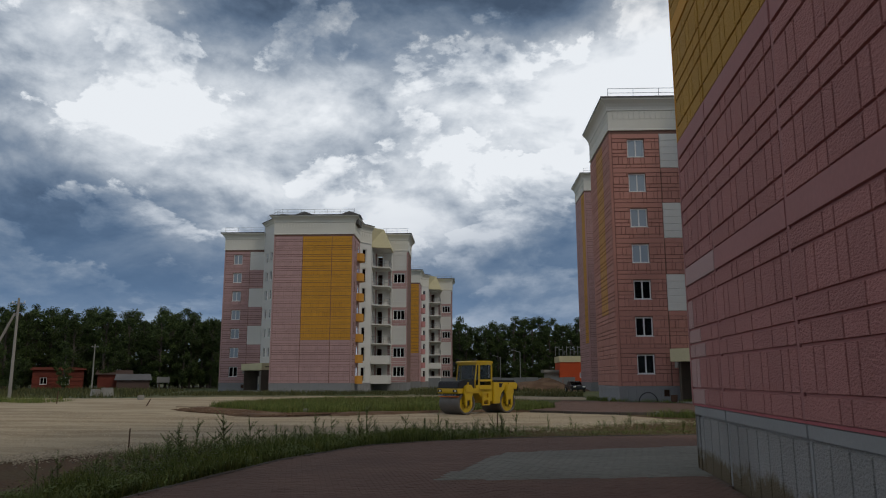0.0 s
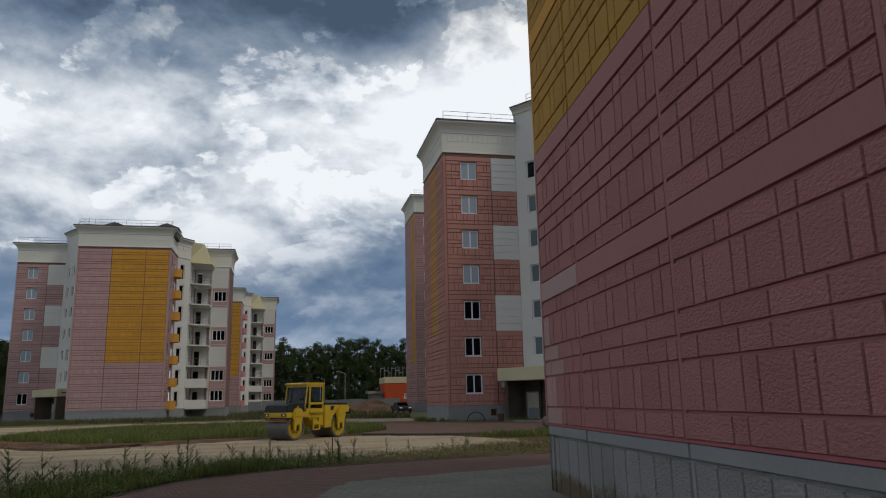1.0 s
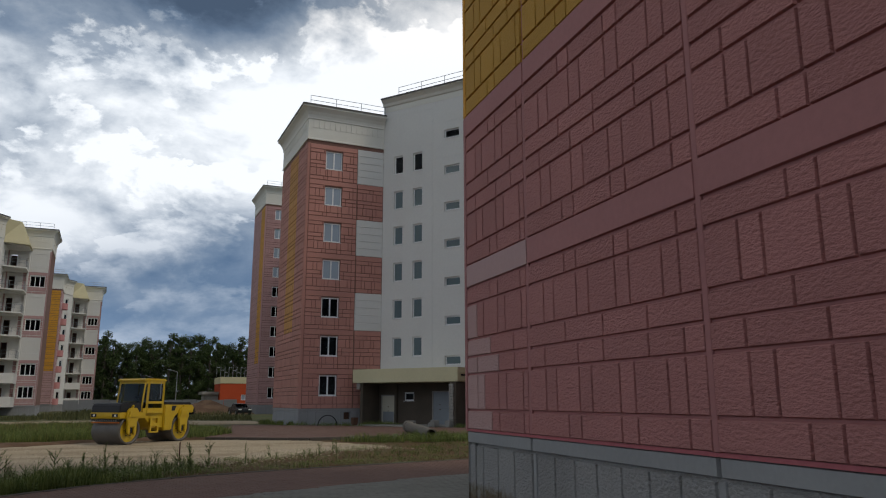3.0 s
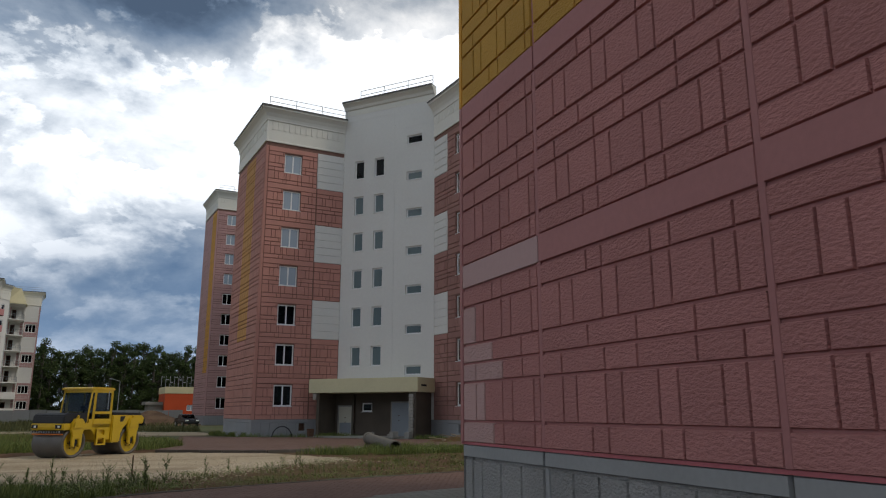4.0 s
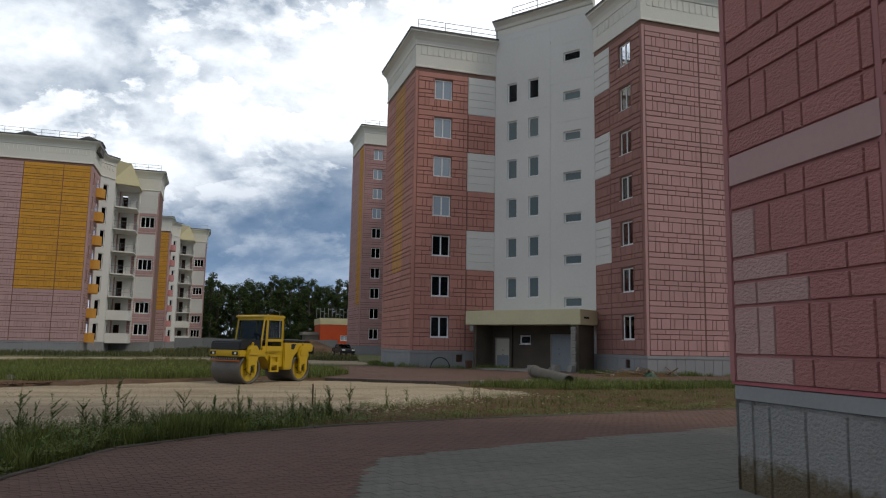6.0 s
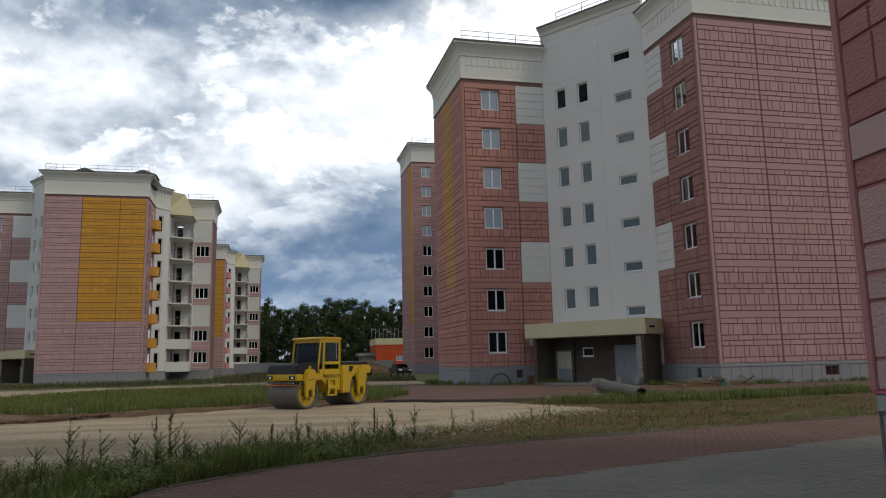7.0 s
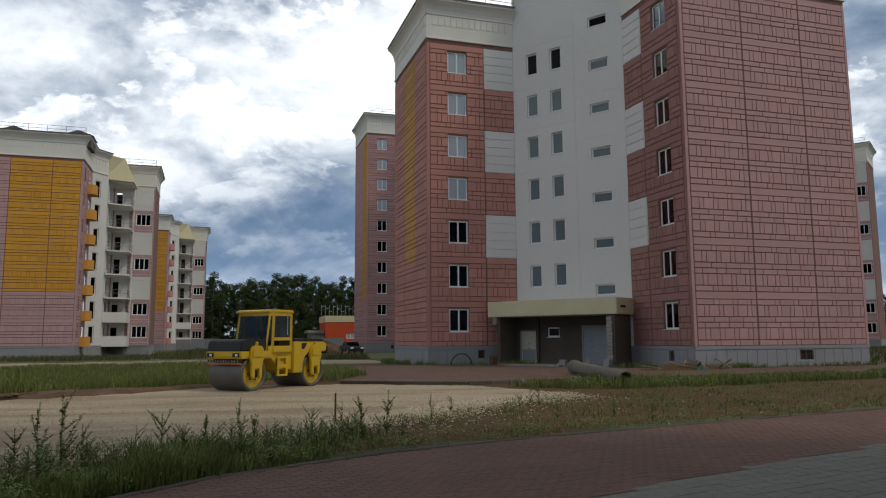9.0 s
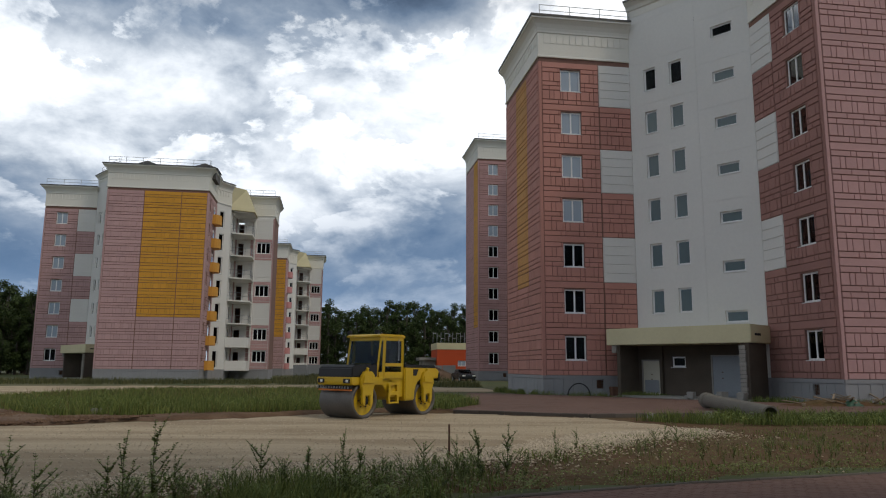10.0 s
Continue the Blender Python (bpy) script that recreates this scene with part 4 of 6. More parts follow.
def roller(m):
    root = empty("road_roller", m, "yellow tandem road roller with a glazed cab parked on gravel", "road roller")
    r = 0.64
    for x in (1.62, -1.62):
        bm = bmesh.new()
        ring = []
        for y in (-0.85, -0.80, 0.80, 0.85):
            rr = r - (0.03 if abs(y) > 0.82 else 0)
            ring.append([bm.verts.new((x + rr * math.cos(k * math.pi / 24), y, r + rr * math.sin(k * math.pi / 24))) for k in range(48)])
        for a, b in zip(ring, ring[1:]):
            for k in range(48):
                bm.faces.new((a[k], a[(k + 1) % 48], b[(k + 1) % 48], b[k]))
        for rg, s in ((ring[0], -1), (ring[-1], 1)):
            inner = [bm.verts.new((x + 0.53 * math.cos(k * math.pi / 24), s * 0.85, r + 0.53 * math.sin(k * math.pi / 24))) for k in range(48)]
            deep = [bm.verts.new((x + 0.50 * math.cos(k * math.pi / 24), s * 0.74, r + 0.50 * math.sin(k * math.pi / 24))) for k in range(48)]
            for k in range(48):
                j = (k + 1) % 48
                bm.faces.new((rg[k], rg[j], inner[j], inner[k]))
                bm.faces.new((inner[k], inner[j], deep[j], deep[k]))
        bmesh.ops.recalc_face_normals(bm, faces=bm.faces)
        drum = part("drum", bm, DRUM, root, "worn steel roller drum", True)
        for s in (-1, 1):
            g = bmesh.new()
            tube(g, (x, s * 0.70, r), (x, s * 0.76, r), 0.505, n=40)
            part("drum_disc", g, MACHINE, drum, "yellow drum side disc")
            g = bmesh.new()
            tube(g, (x, s * 0.75, r), (x, s * 0.90, r), 0.17, 0.15, 16)
            part("hub", g, BLACK, drum)
            for k in range(6):
                g = bmesh.new()
                a = k * math.pi / 3
                tube(g, (x + 0.24 * math.cos(a), s * 0.76, r + 0.24 * math.sin(a)), (x + 0.24 * math.cos(a), s * 0.80, r + 0.24 * math.sin(a)), 0.025, n=6)
                part("bolt", g, BLACK, drum)
        for s in (-1, 1):
            y0, y1 = sorted((s * 0.90, s * 1.02))
            arm = bmesh.new()
            slab(arm, ((x - 0.33, 1.52), (x - 0.36, 1.22), (x - 0.27, 1.02), (x - 0.25, 0.56), (x - 0.16, 0.46), (x - 0.09, 0.50), (x - 0.09, 0.82), (x + 0.11, 0.82), (x + 0.11, 0.50), (x + 0.18, 0.46),
                       (x + 0.27, 0.56), (x + 0.28, 1.02), (x + 0.36, 1.22), (x + 0.31, 1.50), (x + 0.20, 1.66), (x - 0.20, 1.66)), y0, y1)
            soften(arm, 0.02)
            part("drum_fork", arm, MACHINE, root, "yellow drum fork arm")
            g = bmesh.new()
            slab(g, ((x - 0.30, 1.24), (x + 0.30, 1.24), (x + 0.24, 1.52), (x - 0.24, 1.52)), *sorted((s * 1.02, s * 1.07)))
            soften(g, 0.02)
            part("fork_cover", g, MACHINE, root)
            g = bmesh.new()
            tube(g, (x + 0.01, s * 0.88, 0.66), (x + 0.01, s * 0.96, 0.66), 0.085, n=14)
            part("drum_axle", g, BLACK, root)
            g = bmesh.new()
            tube(g, (x, s * 0.9, 1.62), (x, s * 0.98, 1.78), 0.07, 0.05, 8)
            part("lifting_eye", g, MACHINE, root)
    bits("front_frame", MACHINE, root, lambda b: (slab(b, ((0.75, 1.18), (2.30, 1.18), (2.34, 1.30), (2.34, 1.46), (0.75, 1.46)), -0.90, 0.90)), 0.03)
    bits("front_hood", BLACK, root, lambda b: slab(b, ((1.02, 1.46), (2.32, 1.46), (2.28, 1.80), (2.10, 1.88), (1.02, 1.90)), -0.88, 0.88), 0.04, "black front hood")
    bits("scraper_bar", ORANGE_BAR, root, lambda b: box(b, 2.22, -0.84, 0.98, 2.30, 0.84, 1.04), 0.01)
    bits("spray_bar", BLACK, root, lambda b: box(b, 2.20, -0.84, 1.08, 2.34, 0.84, 1.15), 0.01)
    for y in (-0.66, 0.66):
        housing = bits("lamp_housing", BLACK, root, lambda b, y=y: box(b, 2.33, y - 0.17, 1.25, 2.365, y + 0.17, 1.40), 0.01)
        bits("headlight", LAMP, housing, lambda b, y=y: box(b, 2.362, y - 0.02, 1.28, 2.375, y + 0.10, 1.37), 0.004)
    for k in range(12):
        bits("spray_nozzle", STEEL, root, lambda b, k=k: box(b, 2.32, -0.8 + k * 0.14, 1.06, 2.38, -0.77 + k * 0.14, 1.14), 0)
    # chassis and steps under the cab
    bits("chassis", MACHINE, root, lambda b: slab(b, ((-0.62, 0.72), (0.25, 0.72), (0.75, 1.22), (0.95, 1.22), (0.95, 1.40), (-0.62, 1.40)), -0.80, 0.80), 0.02)
    for s in (-1, 1):
        bm = bmesh.new()
        sd = Side((0.46, s * 0.90), (-0.10, s * 0.90)) if s > 0 else Side((-0.10, s * 0.90), (0.46, s * 0.90))
        wall_with_holes(bm, sd, 0.50, 1.26, [(0.10, 0.56, 0.46, 0.80), (0.10, 0.94, 0.46, 1.16)], 0.10)
        part("step_plate", bm, MACHINE, root, "yellow access step plate")
    # rear body
    bits("rear_body", MACHINE, root, lambda b: slab(b, ((-0.40, 0.58), (-0.94, 0.58), (-0.98, 0.95), (-1.10, 1.22), (-1.35, 1.40), (-1.80, 1.42), (-2.36, 1.38), (-2.42, 1.66), (-2.30, 1.78), (-0.40, 1.80)), -0.92, 0.92), 0.04, "yellow engine body")
    bits("rear_hood", BLACK, root, lambda b: slab(b, ((-0.45, 1.80), (-2.28, 1.79), (-2.22, 1.90), (-0.45, 1.92)), -0.86, 0.86), 0.03, "black engine cover")
    bits("rear_bumper", BLACK, root, lambda b: box(b, -2.50, -0.9, 1.30, -2.40, 0.9, 1.62), 0.02)
    for s in (-1, 1):
        bits("air_vent", BLACK, root, lambda b, s=s: slab(b, ((-0.86, 1.50), (-1.02, 1.50), (-1.16, 1.74), (-0.86, 1.74)), *sorted((s * 0.92, s * 0.935))), 0)
    # cab
    z0, z1 = 1.40, 2.90
    xf0, xf1, xb = 1.0, 0.80, -0.36
    hw = 0.80
    bits("cab_floor", MACHINE, root, lambda b: box(b, xb, -hw, 1.24, xf0, hw, z0 + 0.02), 0.02)
    for s in (-1, 1):
        for a, b2, w in (((xf0, s * hw, z0), (xf1, s * hw, z1), 0.05), ((xb, s * hw, z0), (xb, s * hw, z1), 0.07), ((0.66, s * hw, z0), (0.60, s * hw, z1), 0.075)):
            bm = bmesh.new()
            tube(bm, a, b2, w, w, 4)
            part("cab_post", bm, MACHINE, root)
        bits("door_sill", MACHINE, root, lambda b, s=s: box(b, xb, s * hw - 0.03, z0, 0.9, s * hw + 0.03, z0 + 0.24), 0.01)
        bits("door_rail", MACHINE, root, lambda b, s=s: box(b, xb, s * hw - 0.03, 1.84, 0.64, s * hw + 0.035, 1.96), 0.01)
        bits("top_rail", MACHINE, root, lambda b, s=s: box(b, xb, s * hw - 0.04, z1 - 0.12, xf1, s * hw + 0.04, z1), 0.01)
        for a0, a1, b0, b1 in ((xb + 0.06, 0.58, z0 + 0.24, 1.84), (xb + 0.06, 0.56, 1.96, z1 - 0.12), (0.68, 0.80, z0 + 0.3, z1 - 0.12)):
            bits("cab_pane", CAB_GLASS, root, lambda b, s=s, a0=a0, a1=a1, b0=b0, b1=b1: box(b, a0, s * hw - 0.006, b0, a1, s * hw + 0.006, b1), 0)
        bits("grab_rail", STEEL, root, lambda b, s=s: tube(b, (-0.10, s * (hw + 0.06), 2.05), (-0.10, s * (hw + 0.06), 2.85), 0.016, n=6), 0)
    bits("windscreen", CAB_GLASS, root, lambda b: slab(b, ((xf0 - 0.01, z0 + 0.1), (xf0 + 0.004, z0 + 0.1), (xf1 + 0.004, z1 - 0.1), (xf1 - 0.01, z1 - 0.1)), -hw + 0.05, hw - 0.05), 0)
    bits("rear_pane", CAB_GLASS, root, lambda b: box(b, xb - 0.006, -hw + 0.06, 1.95, xb + 0.006, hw - 0.06, z1 - 0.1), 0)
    bits("header_rail", MACHINE, root, lambda b: box(b, xf1 - 0.04, -hw, z1 - 0.12, xf1 + 0.04, hw, z1), 0.01)
    bits("cab_roof", MACHINE, root, lambda b: slab(b, ((xb - 0.10, z1), (xf1 + 0.16, z1), (xf1 + 0.16, z1 + 0.06), (xf1, z1 + 0.12), (xb, z1 + 0.12), (xb - 0.10, z1 + 0.06)), -hw - 0.08, hw + 0.08), 0.025)
    for y in (-0.72, 0.72):
        bits("work_lamp", BLACK, root, lambda b, y=y: box(b, xf1 + 0.06, y - 0.08, z1 + 0.12, xf1 + 0.2, y + 0.08, z1 + 0.26), 0.02)
    bits("mirror", BLACK, root, lambda b: box(b, 1.02, -0.98, 2.75, 1.06, -0.82, 2.98), 0.01)
    bits("driver_seat", BLACK, root, lambda b: (box(b, -0.3, -0.28, 1.42, 0.2, 0.28, 1.9), box(b, -0.42, -0.26, 1.9, -0.28, 0.26, 2.5)), 0.04)
    bits("steering_column", BLACK, root, lambda b: (tube(b, (0.52, 0, 1.42), (0.38, 0, 2.1), 0.05, n=8), tube(b, (0.40, 0, 2.08), (0.37, 0, 2.12), 0.2, n=16)), 0)
    bits("wiper", BLACK, root, lambda b: tube(b, (xf0 - 0.02, 0.1, z0 + 0.15), (xf1 + 0.05, 0.3, 2.4), 0.012, n=5), 0)
    return root


roller(pose(0.25, 38.7, 0.05, 0, 0, 227) @ Matrix.Scale(0.875, 4))

# ---- small things on the ground ----


def rod(x, y, h, lean=0.0, r=0.02):
    bm = bmesh.new()
    tube(bm, (0, 0, -0.15), (lean, 0.02, h), r, r * 0.9, 6)
    ob = part("iron_rod", bm, RUSTY)
    ob.location = (x, y, 0)
    tagged(ob, "thin rusty iron rod stuck in the ground", "rod", "survey rods")


rod(1.75, 27.6, 0.62)
rod(-7.4, 19.1, 0.55)
rod(-31.6, 51.6, 0.95, 0.05, 0.04)
rod(-22.5, 47.5, 0.5, 0.35, 0.04)

PIPE = mat("asbestos_cement_pipe", (0.165, 0.15, 0.125), 0.9, 0.25, 1.2, 20, 0.3)
bm = bmesh.new()
a, b = Vector((13.4, 43.6, 0.40)), Vector((12.25, 36.2, 0.30))
turn = (b - a).to_track_quat("Z", "Y")
rings = []
for c, rr in ((a, 0.31), (a.lerp(b, 0.06), 0.31), (a.lerp(b, 0.065), 0.255), (b, 0.255), (b, 0.205), (a, 0.205)):
    rings.append([bm.verts.new(c + turn @ Vector((rr * math.cos(k * math.pi / 12), rr * math.sin(k * math.pi / 12), 0))) for k in range(24)])
for r0, r1 in zip(rings, rings[1:] + rings[:1]):
    for k in range(24):
        bm.faces.new((r0[k], r0[(k + 1) % 24], r1[(k + 1) % 24], r1[k]))
bmesh.ops.recalc_face_normals(bm, faces=bm.faces)
tagged(part("concrete_pipe", bm, PIPE, smooth=False), "grey cement pipe with a socket end lying in the grass", "pipe")

rng_small = random.Random(77)
PLANK = mat("weathered_plank", (0.25, 0.19, 0.13), 0.9, 0.2, 2, 25, 0.3, piece=0.3)
for k, (x, y, z, l, yaw) in enumerate(((19.5, 45.3, 0.12, 2.4, 20), (20.3, 45.6, 0.16, 1.8, -15), (18.7, 45.7, 0.18, 2.0, 60), (-9.4, 41.5, 0.1, 2.5, 35), (-12.5, 38.6, 0.08, 2.2, -20), (-14.2, 40.0, 0.08, 1.8, 10),
                                     (24.0, 40.6, 0.11, 4.0, 3), (30.0, 42.0, 0.11, 3.0, 8), (-30.5, 90.5, 0.15, 4.0, 12), (-33.0, 90.0, 0.12, 3.5, -8), (-35.0, 91.0, 0.2, 3.0, 25), (-17.5, 45.0, 0.09, 3.0, 5))):
    bm = bmesh.new()
    box(bm, -l / 2, -0.08, -0.08, l / 2, 0.08, 0.03)
    soften(bm, 0.008, 1)
    ob = part("plank", bm, PLANK)
    ob.matrix_world = pose(x, y, z, random.uniform(-4, 4), random.uniform(-2, 2), yaw)
    tagged(ob, "weathered grey plank lying on the bare ground", "plank", "scrap planks")
for k, (x, y, s) in enumerate(((17.3, 51.4, 0.38), (18.3, 50.6, 0.55), (16.0, 52.0, 0.3), (20.9, 45.7, 0.4), (11.2, 38.3, 0.25), (9.0, 37.6, 0.22), (-8.6, 38.2, 0.3), (-40, 72, 1.1), (-41.5, 72.3, 0.9), (-30.0, 60.5, 0.5))):
    bm = bmesh.new()
    box(bm, -s / 2, -s * 0.35, 0, s / 2, s * 0.35, s * 0.8)
    soften(bm, s * 0.08, 2)
    for v in bm.verts:
        v.co += Vector((random.uniform(-1, 1), random.uniform(-1, 1), random.uniform(-0.4, 0.4))) * s * 0.05
    ob = part("concrete_rubble", bm, CONCRETE)
    ob.matrix_world = pose(x, y, 0.06, 0, 0, random.uniform(0, 90))
    tagged(ob, "broken lump of grey concrete on the ground", "rubble", "rubble lumps")
bm = bmesh.new()
n = 14
for k in range(n):
    a0, a1 = math.pi * k / n, math.pi * (k + 1) / n
    tube(bm, (-0.7 * math.cos(a0), 0, 0.75 * math.sin(a0)), (-0.7 * math.cos(a1), 0, 0.75 * math.sin(a1)), 0.035, n=6, caps=False)
bmesh.ops.remove_doubles(bm, verts=bm.verts, dist=0.01)
ob = part("bent_hose", bm, BLACK)
ob.matrix_world = pose(11.5, 56.9, 0.02, 0, 0, 8)
tagged(ob, "bent black plastic hose rising from the ground", "hose")
TARP = mat("green_plastic_sheet", (0.03, 0.085, 0.05), 0.55, 0.2, 2, 12, 0.2)
for x, y, w, d, h, m_, nm, lb, cat in ((16.1, 51.7, 0.36, 0.34, 0.34, CONCRETE, "concrete_bucket", "grey bucket with dried mortar by the porch", "bucket"),
                                       (17.4, 50.9, 0.42, 0.35, 0.42, PIER, "concrete_block", "pale concrete block standing by the porch", "concrete block"),
                                       (13.0, 55.0, 0.35, 0.3, 0.5, RUSTY, "rusty_can", "rusty can beside the entrance door", "can")):
    bm = bmesh.new()
    box(bm, -w / 2, -d / 2, 0, w / 2, d / 2, h)
    for v in bm.verts:
        if v.co.z > 0.1:
            v.co.x *= 1.15
            v.co.y *= 1.15
    soften(bm, 0.03, 2)
    ob = part(nm, bm, m_)
    ob.matrix_world = pose(x, y, 0.14 if y > 51 else 0.10, 0, 0, rng_small.uniform(0, 60))
    tagged(ob, lb, cat)
bm = bmesh.new()
bmesh.ops.create_grid(bm, x_segments=14, y_segments=10, size=0.5)
for v in bm.verts:
    e_ = max(0.0, 1 - (v.co.x / 0.5) ** 2) * max(0.0, 1 - (v.co.y / 0.5) ** 2)
    v.co.z = 0.5 * e_ ** 0.7 * (1 + 0.6 * noise.noise(v.co * 5))
    v.co.x *= 1.7
    v.co *= 0.5
ob = part("plastic_sheet", bm, TARP, smooth=True)
ob.matrix_world = pose(20.6, 45.2, 0.10, 0, 0, 10)
tagged(ob, "crumpled green plastic sheet on the paving", "plastic sheet")
for k in range(26):
    l = rng_small.uniform(0.8, 2.4)
    bm = bmesh.new()
    box(bm, -l / 2, -0.035, -0.02, l / 2, 0.035, 0.02)
    ob = part("scrap_batten", bm, PLANK)
    ob.matrix_world = pose(rng_small.gauss(20.2, 1.3), rng_small.gauss(45.9, 0.5), rng_small.uniform(0.16, 0.40), rng_small.uniform(-8, 8), rng_small.uniform(-18, 18), rng_small.uniform(0, 180))
    tagged(ob, "loose scrap timber batten on a rubbish heap", "batten", "scrap battens")
bm = bmesh.new()
bmesh.ops.create_grid(bm, x_segments=30, y_segments=16, size=1.0)
for v in bm.verts:
    e_ = max(0.0, 1 - v.co.x ** 2) * max(0.0, 1 - v.co.y ** 2)
    v.co.z = 0.24 * e_ * (1 + 0.9 * noise.noise(v.co * 4)) - 0.03
    v.co.x *= 2.6
ob = part("soil_mound", bm, SOIL)
ob.matrix_world = pose(20.2, 45.9, 0.10, 0, 0, 12)
tagged(ob, "low heap of dark soil by the house corner", "soil heap")

# ---- distant things ----
WOOD_POLE = mat("grey_pole_concrete", (0.30, 0.285, 0.26), 0.9, 0.15, 1, 10, 0.2)


def utility_pole(x, y, h, brace=0):
    root = empty("utility_pole", pose(x, y, 0), "grey concrete utility pole with insulators", "utility pole", "utility poles")
    bits("pole", WOOD_POLE, root, lambda b: tube(b, (0, 0, -0.3), (0, 0, h), 0.14, 0.09, 8), 0)
    bits("crossarm", STEEL, root, lambda b: box(b, -0.6, -0.04, h - 0.5, 0.6, 0.04, h - 0.42), 0)
    for dx in (-0.55, 0.0, 0.55):
        bits("insulator", FRAME, root, lambda b, dx=dx: tube(b, (dx, 0, h - 0.42), (dx, 0, h - 0.25), 0.05, 0.03, 6), 0)
    if brace:
        bits("brace", WOOD_POLE, root, lambda b: tube(b, (brace, 0, -0.2), (brace * 0.06, 0, h * 0.85), 0.14, 0.09, 8), 0)


utility_pole(-40.0, 57.7, 8.6, -4.0)
utility_pole(-70.0, 117.0, 7.6)
utility_pole(-78.0, 161.0, 8.8, -2.2)
utility_pole(-72.5, 164.0, 7.6)
utility_pole(-68.5, 165.0, 8.2)
utility_pole(-66.5, 166.0, 8.4)
utility_pole(-93.0, 150.0, 8.0)


def street_lamp(x, y, h):
    root = empty("street_lamp", pose(x, y, 0), "slim dark steel street lamp", "street lamp", "street lamps")
    bits("pole", STEEL, root, lambda b: tube(b, (0, 0, -0.2), (0, 0, h), 0.09, 0.05, 8), 0)
    bits("arm", STEEL, root, lambda b: tube(b, (0, 0, h), (-1.3, 0, h + 0.4), 0.04, n=6), 0)
    bits("lamp_head", STEEL, root, lambda b: box(b, -1.8, -0.12, h + 0.36, -1.2, 0.12, h + 0.48), 0.02)


street_lamp(0.8, 150, 7.0)
street_lamp(-4.0, 170, 6.5)

LOG_RED = mat("red_stained_timber", (0.16, 0.036, 0.022), 0.8, 0.3, 0.6, 9, 0.3, island=0.5)
ROOF_GREY = mat("grey_corrugated_roof", (0.15, 0.15, 0.155), 0.7, 0.3, 0.5, 6, 0.3)
ROOF_BROWN = mat("brown_tile_roof", (0.10, 0.065, 0.055), 0.8, 0.2, 0.5, 6, 0.3)
ORANGE = mat("orange_red_facade", (0.52, 0.075, 0.02), 0.7, 0.12, 0.4, 6, 0.1)


def cottage(x, y, yaw, w, d, h, wall_m, roof_m, rise, label, log=True, openings=((1.6, 1.0), (5.0, 1.4))):
    root = empty("cottage", pose(x, y, 0, 0, 0, yaw), label, "cottage", "village cottages")
    front = Side((-w / 2, -d / 2), (w / 2, -d / 2))
    holes = [(u, 0.9, u + ww, 2.1) for u, ww in openings if u + ww < w - 0.4]
    for k, (p, q) in enumerate((((-w / 2, -d / 2), (w / 2, -d / 2)), ((w / 2, -d / 2), (w / 2, d / 2)), ((w / 2, d / 2), (-w / 2, d / 2)), ((-w / 2, d / 2), (-w / 2, -d / 2)))):
        bm = bmesh.new()
        s = Side(p, q)
        wall_with_holes(bm, s, -0.1, h, holes if k == 0 else [], 0.2)
        if log and k == 0:
            for j in range(int(h / 0.22)):
                for qd in rest_of((0, j * 0.22 + 0.01, w, j * 0.22 + 0.21), [(a - 0.05, b, c + 0.05, e) for a, b, c, e in holes]):
                    stone(bm, s, *qd, proud=0.05, chamfer=0.05)
        part("wall", bm, wall_m, root)
    for hl in holes:
        window(root, front, *hl, GLASS, 2, 0.05)
    bm = bmesh.new()
    e = 0.4
    pts = [(-w / 2 - e, -d / 2 - e, h), (w / 2 + e, -d / 2 - e, h), (w / 2 + e, d / 2 + e, h), (-w / 2 - e, d / 2 + e, h), (-w / 2 - e * 0.5, 0, h + rise), (w / 2 + e * 0.5, 0, h + rise)]
    vs = [bm.verts.new(p) for p in pts]
    for f in ((0, 1, 5, 4), (2, 3, 4, 5), (1, 2, 5), (3, 0, 4), (3, 2, 1, 0)):
        bm.faces.new([vs[k] for k in f])
    bmesh.ops.recalc_face_normals(bm, faces=bm.faces)
    part("roof", bm, roof_m, root)


cottage(-80.8, 124.0, 32, 8.0, 6, 3.4, LOG_RED, LOG_RED, 0.5, "long low red-stained timber house", openings=((1.2, 1.1), (4.6, 1.2)))
cottage(-72.6, 128.0, 30, 5.5, 5, 2.6, LOG_RED, ROOF_BROWN, 0.8, "dark red timber shed beside the long house", False, ())
cottage(-68.4, 127.0, 30, 5.4, 5, 1.6, ROOF_BROWN, ROOF_GREY, 1.1, "low shed with a grey corrugated roof", False, ())
cottage(-95.0, 122.0, 38, 9.0, 9, 3.6, TERRA, ROOF_BROWN, 4.2, "brick cottage with a steep brown roof", False, ((4.5, 2.6),))

site = empty("site_sign", pose(-58.0, 118.0, 0, 0, 0, 28), "weathered grey site board on two posts", "sign board")
bits("board", CONCRETE, site, lambda b: box(b, -1.0, -0.03, 1.2, 1.0, 0.03, 2.1), 0.01)
for x in (-0.8, 0.8):
    bits("post", STEEL, site, lambda b, x=x: tube(b, (x, 0.06, -0.1), (x, 0.06, 2.2), 0.04, n=6), 0)

